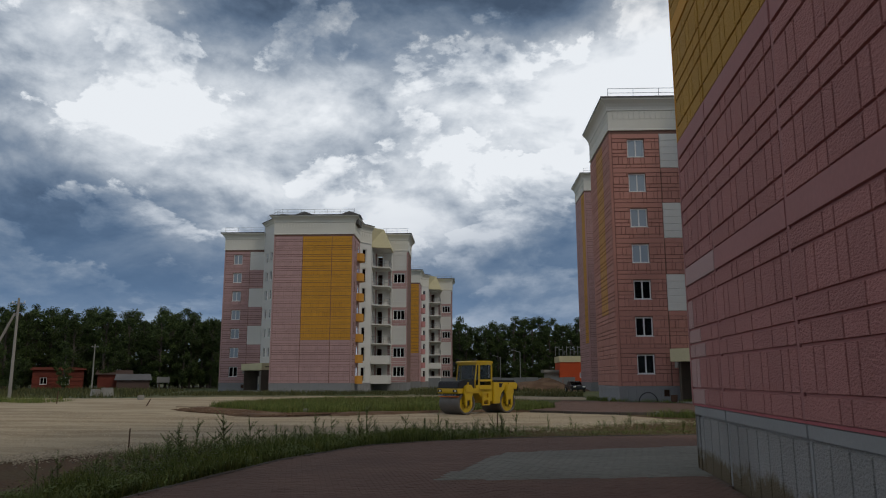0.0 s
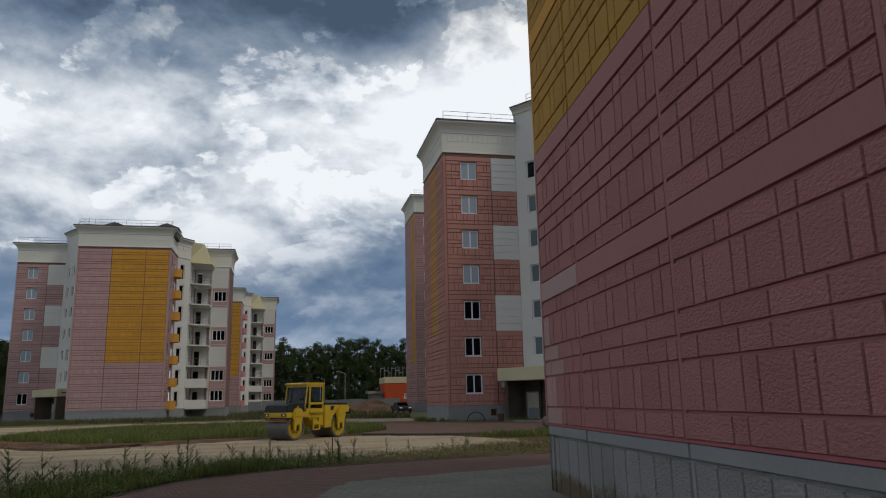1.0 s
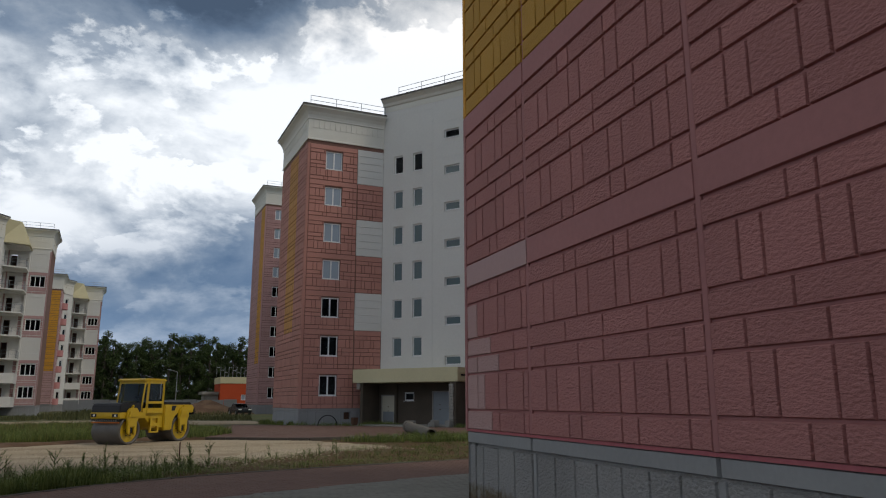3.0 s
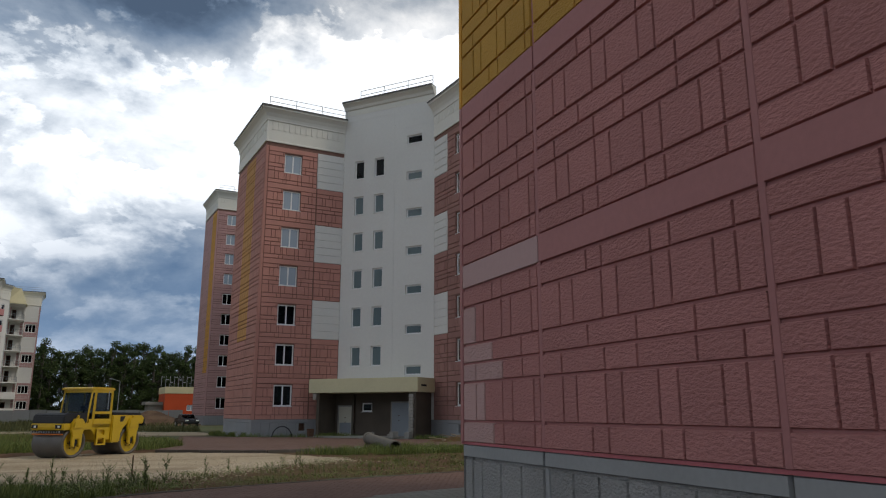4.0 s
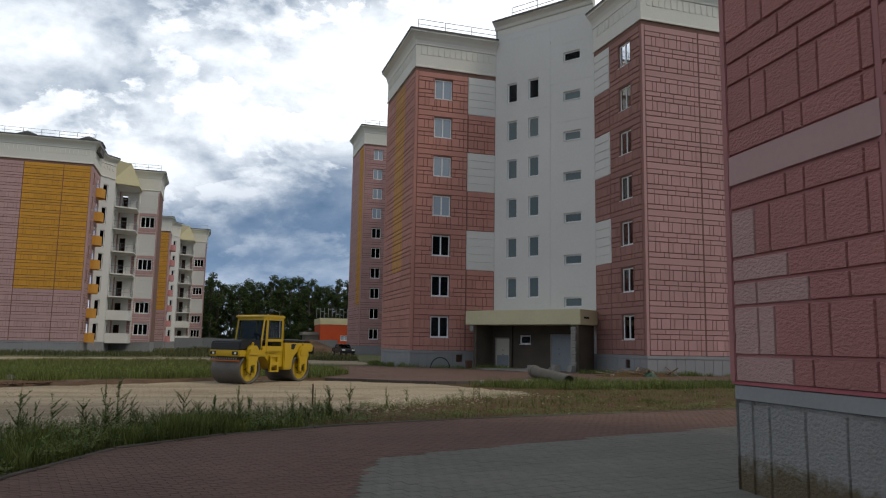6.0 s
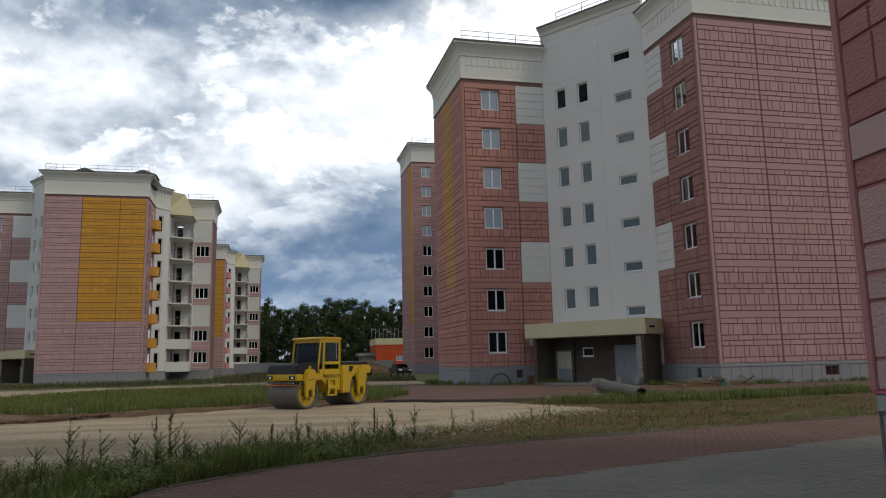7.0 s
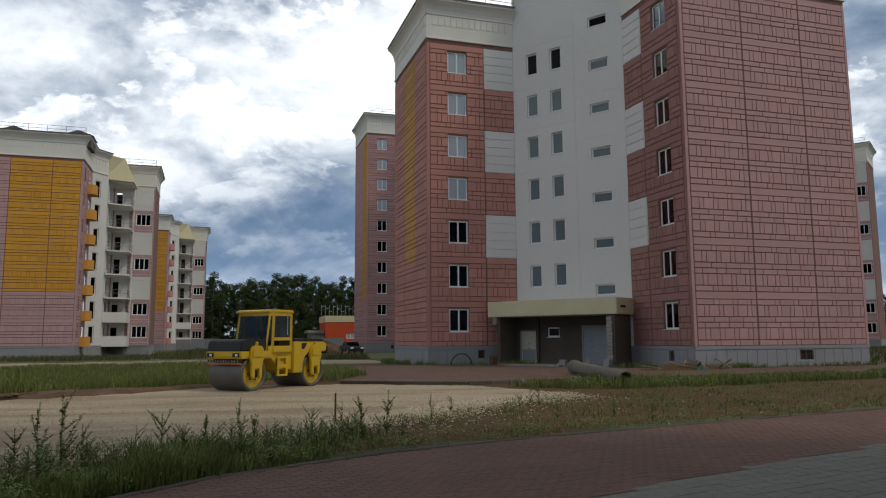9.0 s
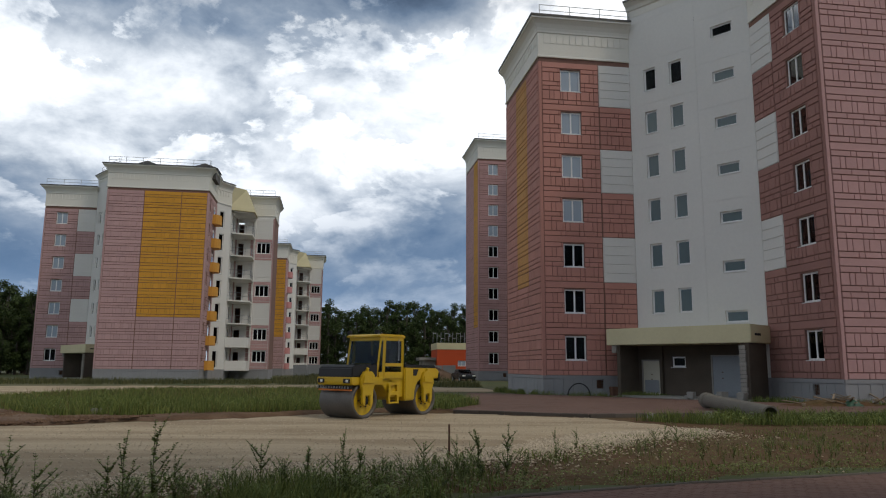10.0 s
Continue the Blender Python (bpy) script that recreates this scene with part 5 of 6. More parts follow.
shop = empty("shop_building", pose(15.0, 166.0, 0, 0, 0, 4), "low orange-red shop building with a cream parapet", "shop")
bm = bmesh.new()
s = Side((-6.2, -4), (8, -4))
wall_with_holes(bm, s, -0.1, 5.2, [(4.2, 1.9, 6.6, 3.0)], 0.3)
part("front_wall", bm, ORANGE, shop)
window(shop, s, 4.2, 1.9, 6.6, 3.0, SKY_PANE, 3, 0.1)
for p, q in (((8, -4), (8, 6)), ((8, 6), (-6.2, 6)), ((-6.2, 6), (-6.2, -4))):
    bm = bmesh.new()
    wall_with_holes(bm, Side(p, q), -0.1, 5.2, [], 0.3)
    part("wall", bm, ORANGE, shop)
bits("parapet", CREAM, shop, lambda b: box(b, -6.3, -4.1, 5.2, 8.1, 6.1, 6.5), 0.03, "cream parapet band")
bits("entry_block", CONCRETE, shop, lambda b: box(b, -9.0, -2, -0.1, -6.25, 4, 3.0), 0.03, "grey entry block")
bits("entry_roof", CONCRETE, shop, lambda b: box(b, -9.6, -2.6, 3.0, -6.25, 4, 3.6), 0.03)
for k in range(9):
    bits("roof_letter_frame", STEEL, shop, lambda b, k=k: (tube(b, (-7 + k * 0.8, -3.5, 6.5), (-7 + k * 0.8, -3.5, 8.6), 0.05, n=5), tube(b, (-7 + k * 0.8, -3.5, 8.4 - 0.5 * (k % 3)), (-6.4 + k * 0.8, -3.5, 8.4 - 0.5 * (k % 3)), 0.06, n=5)), 0)

FENCE = mat("grey_sheet_fence", (0.24, 0.25, 0.26), 0.7, 0.15, 0.6, 6, 0.1, piece=0.2)
fence = empty("site_fence", pose(0, 0, 0), "grey sheet-metal site fence", "fence")
fs = Side((-16, 137), (11, 139))
for k in range(12):
    bm = bmesh.new()
    u0, u1 = fs.length * k / 12, fs.length * (k + 1) / 12 - 0.04
    for j in range(6):
        v = u0 + (u1 - u0) * j / 6
        box(bm, v, -0.02 if j % 2 else 0.02, 0.0, v + (u1 - u0) / 6, 0.0 if j % 2 else 0.04, 1.9 + 0.05 * (k % 3), fs.matrix())
    bmesh.ops.remove_doubles(bm, verts=bm.verts, dist=0.021)
    part("fence_panel", bm, FENCE, fence)
bm = bmesh.new()
bmesh.ops.create_grid(bm, x_segments=24, y_segments=24, size=4.5)
for v in bm.verts:
    rr = v.co.xy.length / 4.5
    v.co.z = max(0, 1 - rr) ** 0.8 * 1.9 * (1 + 0.3 * noise.noise(v.co * 0.6)) - 0.05
    v.co.x *= 1.6
ob = part("soil_mound", bm, SOIL_RED, smooth=True)
ob.location = (4.5, 112, 0)
tagged(ob, "low heap of reddish excavated soil", "soil heap")

CAR = mat("dark_car_paint", (0.022, 0.024, 0.03), 0.25, 0.1, 1, 10, 0, spec=0.6)
car = empty("parked_car", pose(8.6, 99.0, 0, 0, 0, -78), "dark parked saloon car", "car")
bits("body", CAR, car, lambda b: slab(b, ((-2.1, 0.35), (2.1, 0.35), (2.15, 0.7), (1.9, 0.88), (1.0, 0.98), (-1.5, 1.0), (-2.15, 0.95), (-2.2, 0.6)), -0.85, 0.85), 0.08)
bits("cabin", CAR, car, lambda b: slab(b, ((1.0, 0.97), (0.3, 1.42), (-0.9, 1.45), (-1.6, 0.99)), -0.72, 0.72), 0.08)
bits("windscreen", GLASS, car, lambda b: slab(b, ((0.98, 1.02), (1.0, 1.02), (0.36, 1.40), (0.34, 1.40)), -0.66, 0.66), 0)
for x in (-1.35, 1.35):
    for y in (-0.8, 0.8):
        w = bits("wheel", RUBBER, car, lambda b, x=x, y=y: tube(b, (x, y - 0.1, 0.32), (x, y + 0.1, 0.32), 0.32, n=18), 0.02)
        bits("rim", STEEL, w, lambda b, x=x, y=y: tube(b, (x, y + (0.09 if y > 0 else -0.12), 0.32), (x, y + (0.12 if y > 0 else -0.09), 0.32), 0.2, n=14), 0)
for y in (-0.6, 0.6):
    bits("headlight", LAMP, car, lambda b, y=y: box(b, 2.05, y - 0.18, 0.66, 2.16, y + 0.18, 0.8), 0.02)

# ---- plants ----
LEAF = mat("tree_foliage", (0.033, 0.060, 0.017), 0.7, 0.2, 0.06, 2, 0, island=1.0, second=(0.080, 0.105, 0.024), second_amount=0.3, piece=0.35)
BARK = mat("dark_bark", (0.10, 0.085, 0.07), 0.9, 0.25, 1, 12, 0.3)
GRASS = mat("green_grass", (0.112, 0.165, 0.034), 0.75, 0.2, 0.5, 5, 0, island=0.8, second=(0.20, 0.18, 0.052), second_amount=0.25)
GRASS_DRY = mat("dry_grass", (0.075, 0.080, 0.024), 0.8, 0.15, 0.3, 5, 0, island=0.6, second=(0.16, 0.12, 0.048), second_amount=0.5)
GRASS_FAR = mat("dull_far_grass", (0.062, 0.080, 0.024), 0.8, 0.25, 0.15, 4, 0, island=0.7, second=(0.12, 0.10, 0.04), second_amount=0.35)
WEED = mat("weed_leaves", (0.155, 0.200, 0.052), 0.7, 0.2, 1, 9, 0, island=0.7)
WEED_STEM = mat("weed_stems", (0.10, 0.10, 0.045), 0.8, 0.2, 1, 9, 0)
FLOWER = mat("small_white_flowers", (0.65, 0.65, 0.55), 0.8, 0.1, 1, 9, 0)


def random_in(poly, n, rng):
    xs, ys = [p[0] for p in poly], [p[1] for p in poly]
    out = np.empty((0, 2))
    while len(out) < n:
        c = np.stack((rng.uniform(min(xs), max(xs), n * 2), rng.uniform(min(ys), max(ys), n * 2)), -1)
        out = np.concatenate((out, c[inside(c[:, 0], c[:, 1], poly)]))
    return out[:n]


def grass(name, poly, n, low, high, width, material, label, seed, z=0.0, clump=0.6, pts=None):
    """Many single bent blades, thicker where a noise makes clumps."""
    rng = np.random.default_rng(seed)
    p = random_in(poly, n * 3, rng) if pts is None else pts
    dens = np.array([noise.noise((a * 0.7, b * 0.7, seed)) + 0.5 * noise.noise((a * 2.3, b * 2.3, seed)) for a, b in p])
    keep = dens + rng.uniform(-0.5, 0.5, len(p)) > (clump - 0.6)
    p, dens = p[keep][:n], dens[keep][:n]
    k = len(p)
    h = rng.uniform(low, high, k) * (0.75 + 0.5 * np.clip(dens + 0.3, 0, 1))
    a = rng.uniform(0, 6.28, k)
    side = np.stack((np.cos(a), np.sin(a), np.zeros(k)), -1) * (width * rng.uniform(0.6, 1.3, k))[:, None]
    lean = rng.normal(0, 0.28, (k, 2)) * h[:, None]
    foot = np.concatenate((p, np.full((k, 1), z - 0.02)), 1)
    mid = foot + np.concatenate((lean * 0.35, (h * 0.6)[:, None]), 1)
    tip = foot + np.concatenate((lean, h[:, None]), 1)
    v = np.stack((foot - side, foot + side, mid + side * 0.7, mid - side * 0.7, tip), 1).reshape(-1, 3)
    base = np.arange(k)[:, None] * 5
    quads = (base + np.array([[0, 1, 2, 3]])).tolist()
    tris = (base + np.array([[3, 2, 4]])).tolist()
    return tagged(raw(name, v.tolist(), quads + tris, material), label, "grass", kind="stuff")


VERGE = [(-6.0, 15.2), (-3.5, 6), (-3.4, 8), (-3.25, 12), (-2.7, 17), (-1.6, 20.7), (-0.1, 22.3), (2.3, 23.75), (2.2, 27.4), (0, 25.8), (-2.6, 24.8), (-4.7, 22.8), (-7.2, 19.5)]
VERGE_EDGE = [(-3.5, 6), (-3.45, 8), (-3.3, 12), (-2.75, 17), (-1.65, 20.7), (-0.15, 22.3), (1.4, 23.2), (1.2, 24.4), (-0.9, 23.2), (-2.6, 21.4), (-3.9, 17), (-4.4, 12), (-4.6, 6)]
RIGHT_VERGE = [(2.3, 23.75), (5, 24.75), (7.3, 25.35), (13.1, 26.95), (20, 29), (30, 31.8), (30, 37), (14, 34.5), (9.4, 34), (5.6, 31.2), (2.4, 27.8)]
grass("verge_grass", VERGE, 7000, 0.05, 0.22, 0.008, GRASS, "dark green tangled verge grass and weeds", 1, 0.03, 0.55)
grass("edge_grass", VERGE_EDGE, 20000, 0.10, 0.38, 0.009, GRASS, "rank green grass along the kerb", 2, 0.03, 0.45)
grass("sparse_grass", RIGHT_VERGE, 2600, 0.03, 0.11, 0.008, GRASS_DRY, "sparse yellowing grass on bare soil", 3, 0.03, 0.75)
grass("right_grass", RIGHT_VERGE, 13000, 0.03, 0.14, 0.008, GRASS, "tufts of green grass on soil", 4, 0.03, 1.12)
ISLE_TOP = [(-16.5, 44.0), (-13.0, 40.8), (-9.6, 37.2), (-7.4, 37.9), (-4, 38.9), (-1.2, 41.6), (3.0, 42.5), (4.4, 45.5), (4.1, 52), (1, 60), (-4, 65.5), (-14.5, 63.5), (-18.5, 55)]
ISLE_NEAR = [p for p in ISLE_TOP[:8]] + [(2, 47), (-6, 45), (-16, 45)]
grass("island_grass", ISLE_TOP, 36000, 0.12, 0.30, 0.018, GRASS, "rank green grass on the soil island", 5, 0.10, 0.35)
grass("island_front_grass", ISLE_NEAR, 20000, 0.20, 0.52, 0.013, GRASS, "tall rank green grass at the island edge", 16, 0.08, 0.45)
grass("island_seed_grass", ISLE_TOP, 4000, 0.28, 0.46, 0.010, GRASS_DRY, "seeding grass stalks", 6, 0.10, 0.55)
COURT_GRASS = [(8.2, 37.3), (11, 38.0), (12.8, 39.8), (18, 38.5), (30, 40.5), (40, 42.5), (40, 40.0), (26, 38.0), (14, 35.2), (10, 35.8)]
grass("court_grass", COURT_GRASS, 12000, 0.12, 0.42, 0.012, GRASS, "green grass strip beside the courtyard", 7, 0.03, 0.65)
grass("foundation_grass", [(9.3, 57.0), (16.5, 55.0), (16.5, 56.8), (9.3, 57.5), (8.4, 66), (7.4, 66)], 2500, 0.1, 0.4, 0.014, GRASS, "weeds along the house foundation", 8, 0.02, 0.6)
grass("foundation_grass", [(17.8, 49.8), (20.8, 45.9), (33, 47.0), (33, 47.6), (21.2, 46.4), (18.6, 50.4)], 2200, 0.1, 0.35, 0.014, GRASS, "weeds along the house foundation", 9, 0.08, 0.8)
FAR = [(-38, 78), (-6, 84), (8, 74), (9, 90), (-10, 95), (-40, 92)]
grass("far_grass", FAR, 9000, 0.2, 0.55, 0.03, GRASS_FAR, "rough grass before the houses", 10, 0.0, 0.6)
grass("far_grass", [(-110, 70), (-45, 62), (-36, 72), (-50, 110), (-70, 122), (-110, 115)], 14000, 0.2, 0.7, 0.045, GRASS_FAR, "rough grass before the village", 11, 0.0, 0.5)
grass("far_grass", [(-14, 100), (8, 104), (8, 136), (-12, 136)], 7000, 0.25, 0.7, 0.04, GRASS_FAR, "rough grass between the houses", 12, 0.0, 0.5)
grass("far_grass", [(33, 50), (60, 60), (110, 110), (70, 110), (34, 60)], 9000, 0.2, 0.5, 0.04, GRASS_FAR, "rough grass beyond the house", 13, 0.0, 0.5)
grass("roadside_tuft", [(-46, 52), (-34, 52), (-33, 56), (-46, 60)], 3000, 0.2, 0.6, 0.02, GRASS, "grass tuft round the pole", 14, 0.0, 0.5)


def weed_mesh(seed, h):
    rng = random.Random(seed)
    stem, leaf = bmesh.new(), bmesh.new()
    shoots = [(Vector((0, 0, 0)), Vector((rng.uniform(-0.06, 0.06), rng.uniform(-0.06, 0.06), h)))]
    for k in range(rng.randint(6, 10)):
        t = rng.uniform(0.05, 0.75)
        a = rng.uniform(0, 6.28)
        base = shoots[0][1] * t
        l = h * rng.uniform(0.22, 0.46)
        shoots.append((base, base + Vector((math.cos(a) * l * 0.75, math.sin(a) * l * 0.75, l * rng.uniform(0.6, 1.0)))))
    for a, b in shoots:
        tube(stem, a, b, 0.006, 0.002, 4, False)
        n = int((b - a).length / 0.028)
        for j in range(n):
            t = (j + 0.5) / n
            p = a.lerp(b, t)
            for q in range(3):
                ang = rng.uniform(0, 6.28)
                size = rng.uniform(0.03, 0.075) * (1.1 - 0.55 * t)
                d = Vector((math.cos(ang), math.sin(ang), rng.uniform(0.1, 0.9))).normalized()
                s = d.cross(Vector((0, 0, 1))).normalized() * size * 0.36
                leaf.faces.new([leaf.verts.new(x) for x in (p, p + d * size * 0.5 + s, p + d * size, p + d * size * 0.5 - s)])
    return stem, leaf


rng = random.Random(5)
weed_kinds = []
for k, h in enumerate((0.55, 0.8, 1.0, 0.7)):
    root = empty("tall_weed", pose(-4.2 - k * 0.5, 21.2 - 0.6 * k, 0.03), "tall leafy green weed with thin seed stalks", "weed", "tall weeds")
    st, lf = weed_mesh(30 + k, h)
    part("stem", st, WEED_STEM, root)["kind"] = "stuff"
    part("leaves", lf, WEED, root)["kind"] = "stuff"
    weed_kinds.append(root)
spots = [(-1.9, 22.6), (-2.6, 23.2), (-3.5, 22.6), (0.3, 24.2), (-0.9, 23.6), (-4.6, 21.0), (-5.2, 20.0), (-3.9, 19.4), (1.2, 25.2), (-5.9, 18.2)]
for k in range(240):
    if k < len(spots):
        x, y = spots[k]
    else:
        t = rng.random()
        a = Vector((-4.3, 12.0)).lerp(Vector((-3.0, 20.8)), t * 2) if t < 0.5 else Vector((-3.0, 20.8)).lerp(Vector((3.0, 25.2)), t * 2 - 1)
        x, y = a.x - abs(rng.gauss(0, 0.6)), a.y + abs(rng.gauss(0, 0.55)) - 0.1
    copy_thing(weed_kinds[rng.randrange(4)], Matrix.Translation((x, y, 0.02)) @ Matrix.Rotation(rng.uniform(0, 6.28), 4, "Z") @ Matrix.Scale(rng.uniform(0.75, 1.1) if k < 22 else rng.uniform(0.28, 0.68), 4))
for k in range(30):
    copy_thing(weed_kinds[rng.randrange(4)], Matrix.Translation((rng.uniform(3.5, 12), 26.2 + rng.uniform(0, 4), 0.02)) @ Matrix.Rotation(rng.uniform(0, 6.28), 4, "Z") @ Matrix.Scale(rng.uniform(0.3, 0.6), 4))
bm = bmesh.new()
for k in range(260):
    x, y = rng.gauss(-3.9, 0.45), rng.gauss(14.2, 1.3)
    z = rng.uniform(0.2, 0.4)
    vs = [bm.verts.new((x + 0.022 * math.cos(a), y + 0.022 * math.sin(a), z + 0.01 * math.sin(3 * a))) for a in (0, 1.57, 3.14, 4.71)]
    bm.faces.new(vs)
tagged(part("clover_flowers", bm, FLOWER), "scattered small white wild flowers", "flowers", kind="stuff")


def tree_kind(seed, h, spread):
    rng = random.Random(seed)
    root = empty("tree", pose(0, 0, 0), "dark green leafy tree at the edge of a wood", "tree", "woodland trees")
    tr = bmesh.new()
    tube(tr, (0, 0, -0.3), (rng.uniform(-0.4, 0.4), 0, h * 0.55), 0.26, 0.15, 7)
    tube(tr, (0, 0, h * 0.5), (rng.uniform(-0.6, 0.6), rng.uniform(-0.6, 0.6), h * 0.93), 0.15, 0.04, 6)
    blobs = []
    for k in range(34):
        a, z = rng.uniform(0, 6.28), 0.06 + 0.90 * (k + rng.random()) / 34
        wide = min(1.0, 0.45 + 1.5 * z) * min(1.0, (1.04 - z) * 3.2)
        rr = spread * wide * rng.uniform(0.15, 0.85)
        c = Vector((rr * math.cos(a), rr * math.sin(a), z * h))
        blobs.append((c, spread * rng.uniform(0.18, 0.38)))
        tube(tr, (0, 0, c.z * 0.82), c, 0.07, 0.02, 5, False)
    part("trunk", tr, BARK, root)
    verts, faces = [], []
    for c, r in blobs:
        for j in range(230):
            d = Vector((rng.gauss(0, 1), rng.gauss(0, 1), rng.gauss(0, 0.8)))
            p = c + d.normalized() * r * rng.random() ** 0.6
            u = Vector((rng.gauss(0, 1), rng.gauss(0, 1), rng.gauss(0, 1))).normalized() * rng.uniform(0.09, 0.22)
            w = u.cross(Vector((rng.gauss(0, 1), rng.gauss(0, 1), rng.gauss(0, 1)))).normalized() * rng.uniform(0.07, 0.18)
            n = len(verts)
            verts += [p - u, p + w * 0.8, p + u, p - w * 0.7]
            faces.append((n, n + 1, n + 2, n + 3))
    crown = raw("crown", verts, faces, LEAF, root)
    crown["label"] = "uneven crown of dark leaves"
    return root


kinds = [tree_kind(s, h, w) for s, h, w in ((1, 16, 3.2), (2, 17.5, 3.4), (3, 15.5, 3.0), (4, 17, 2.7), (5, 16, 3.6), (6, 15, 2.9))]
first = [True] * len(kinds)


def plant_tree(x, y, s):
    k = rng.randrange(len(kinds))
    m = Matrix.Translation((x, y, 0)) @ Matrix.Rotation(rng.uniform(0, 6.28), 4, "Z") @ Matrix.Diagonal((s * rng.uniform(0.9, 1.25), s * rng.uniform(0.9, 1.25), s, 1))
    if first[k]:
        first[k] = False
        kinds[k].matrix_world = m
    else:
        copy_thing(kinds[k], m)


for az0, az1, dist, count, s in ((-46, -22, 152, 34, 0.92), (-46, -20, 164, 36, 1.02), (-46, -20, 178, 34, 1.10), (-13, 9, 196, 40, 1.06), (-13, 9, 209, 36, 1.12)):
    for k in range(count):
        az = radians(az0 + (az1 - az0) * (k + rng.uniform(0.1, 0.9)) / count)
        d = dist + rng.uniform(-4, 4)
        plant_tree(2 + d * math.sin(az), d * math.cos(az), s * rng.uniform(0.93, 1.04))
for k in range(26):
    az = radians(41 + 14 * (k + rng.random()) / 26)
    d = 260 + rng.uniform(-12, 12)
    plant_tree(2 + d * math.sin(az), d * math.cos(az), rng.uniform(0.8, 1.2))
for az, d, s in ((-37.5, 118, 0.55), (-36.4, 119, 0.35), (-38.6, 116, 0.7), (-33.4, 140, 0.6)):
    plant_tree(2 + d * math.sin(radians(az)), d * math.cos(radians(az)), s)

# ---- broad-leaved ground cover ----


def leaf_cover(name, poly, n, low, high, size, material, label, seed, clump):
    """Small broad leaves at many heights, gathered into uneven clumps."""
    g = np.random.default_rng(seed)
    p = random_in(poly, n * 3, g)
    d = np.array([noise.noise((a * 1.3, b * 1.3, seed)) + 0.6 * noise.noise((a * 4.0, b * 4.0, seed)) for a, b in p])
    keep = d + g.uniform(-0.3, 0.3, len(p)) > clump
    p, d = p[keep][:n], d[keep][:n]
    k = len(p)
    top = low + (high - low) * np.clip(0.35 + d, 0.05, 1.0)
    c = np.concatenate((p, (0.03 + top * g.uniform(0, 1, k) ** 0.7)[:, None]), 1)
    a, t = g.uniform(0, 6.28, k), g.uniform(-0.5, 0.7, k)
    u = np.stack((np.cos(a) * np.cos(t), np.sin(a) * np.cos(t), np.sin(t)), -1) * (size * g.uniform(0.5, 1.4, k))[:, None]
    w = np.stack((-np.sin(a), np.cos(a), g.uniform(-0.5, 0.5, k)), -1) * (size * g.uniform(0.25, 0.5, k))[:, None]
    v = np.stack((c - u, c + w * 0.9, c + u, c - w * 0.9), 1).reshape(-1, 3)
    f = (np.arange(k)[:, None] * 4 + np.arange(4)[None]).tolist()
    return tagged(raw(name, v.tolist(), f, material), label, "weeds", kind="stuff")


leaf_cover("ground_weeds", VERGE_EDGE, 26000, 0.05, 0.34, 0.030, WEED, "low broad-leaved weeds along the kerb", 41, -0.15)
leaf_cover("ground_weeds", VERGE, 16000, 0.03, 0.26, 0.030, WEED, "patchy broad-leaved weeds on the verge", 42, 0.05)
leaf_cover("ground_weeds", RIGHT_VERGE, 16000, 0.02, 0.13, 0.028, WEED, "low weeds in patches on bare soil", 43, 0.2)
KERB_STRIP = [(2.3, 23.75), (5, 24.75), (7.3, 25.35), (13.1, 26.95), (20, 29), (30, 31.8), (30, 33.2), (20, 30.4), (13, 28.3), (7.2, 26.6), (4.8, 26.0), (2.2, 25.2)]
leaf_cover("ground_weeds", KERB_STRIP, 12000, 0.03, 0.14, 0.026, WEED, "low green weeds along the drive kerb", 46, -0.05)
leaf_cover("ground_weeds", COURT_GRASS, 9000, 0.05, 0.40, 0.045, WEED, "leafy weeds beside the courtyard kerb", 44, 0.05)
leaf_cover("ground_weeds", ISLE_NEAR, 9000, 0.10, 0.55, 0.040, WEED, "leafy weeds among the island grass", 45, 0.10)

# ---- pieces: loose stones ----


def pebbles(name, pts, lo, hi, z, label, seed, material=STONES):
    r = np.random.default_rng(seed)
    k = len(pts)
    s = r.uniform(lo, hi, k)[:, None, None]
    o = np.array([(1, 0, 0), (-1, 0, 0), (0, 1, 0), (0, -1, 0), (0, 0, 0.6), (0, 0, -0.4)], float)
    ang = r.uniform(0, 6.28, k)
    rot = np.zeros((k, 3, 3))
    rot[:, 0, 0] = rot[:, 1, 1] = np.cos(ang)
    rot[:, 0, 1], rot[:, 1, 0], rot[:, 2, 2] = -np.sin(ang), np.sin(ang), 1
    v = np.einsum("kij,nj->kni", rot, o) * s * r.uniform(0.6, 1.3, (k, 6, 1))
    v += np.concatenate((pts, np.full((k, 1), z)), 1)[:, None, :]
    f = np.array([(0, 2, 4), (2, 1, 4), (1, 3, 4), (3, 0, 4), (2, 0, 5), (1, 2, 5), (3, 1, 5), (0, 3, 5)])
    faces = (np.arange(k)[:, None, None] * 6 + f[None]).reshape(-1, 3)
    return tagged(raw(name, v.reshape(-1, 3).tolist(), faces.tolist(), material), label, "gravel", kind="stuff")


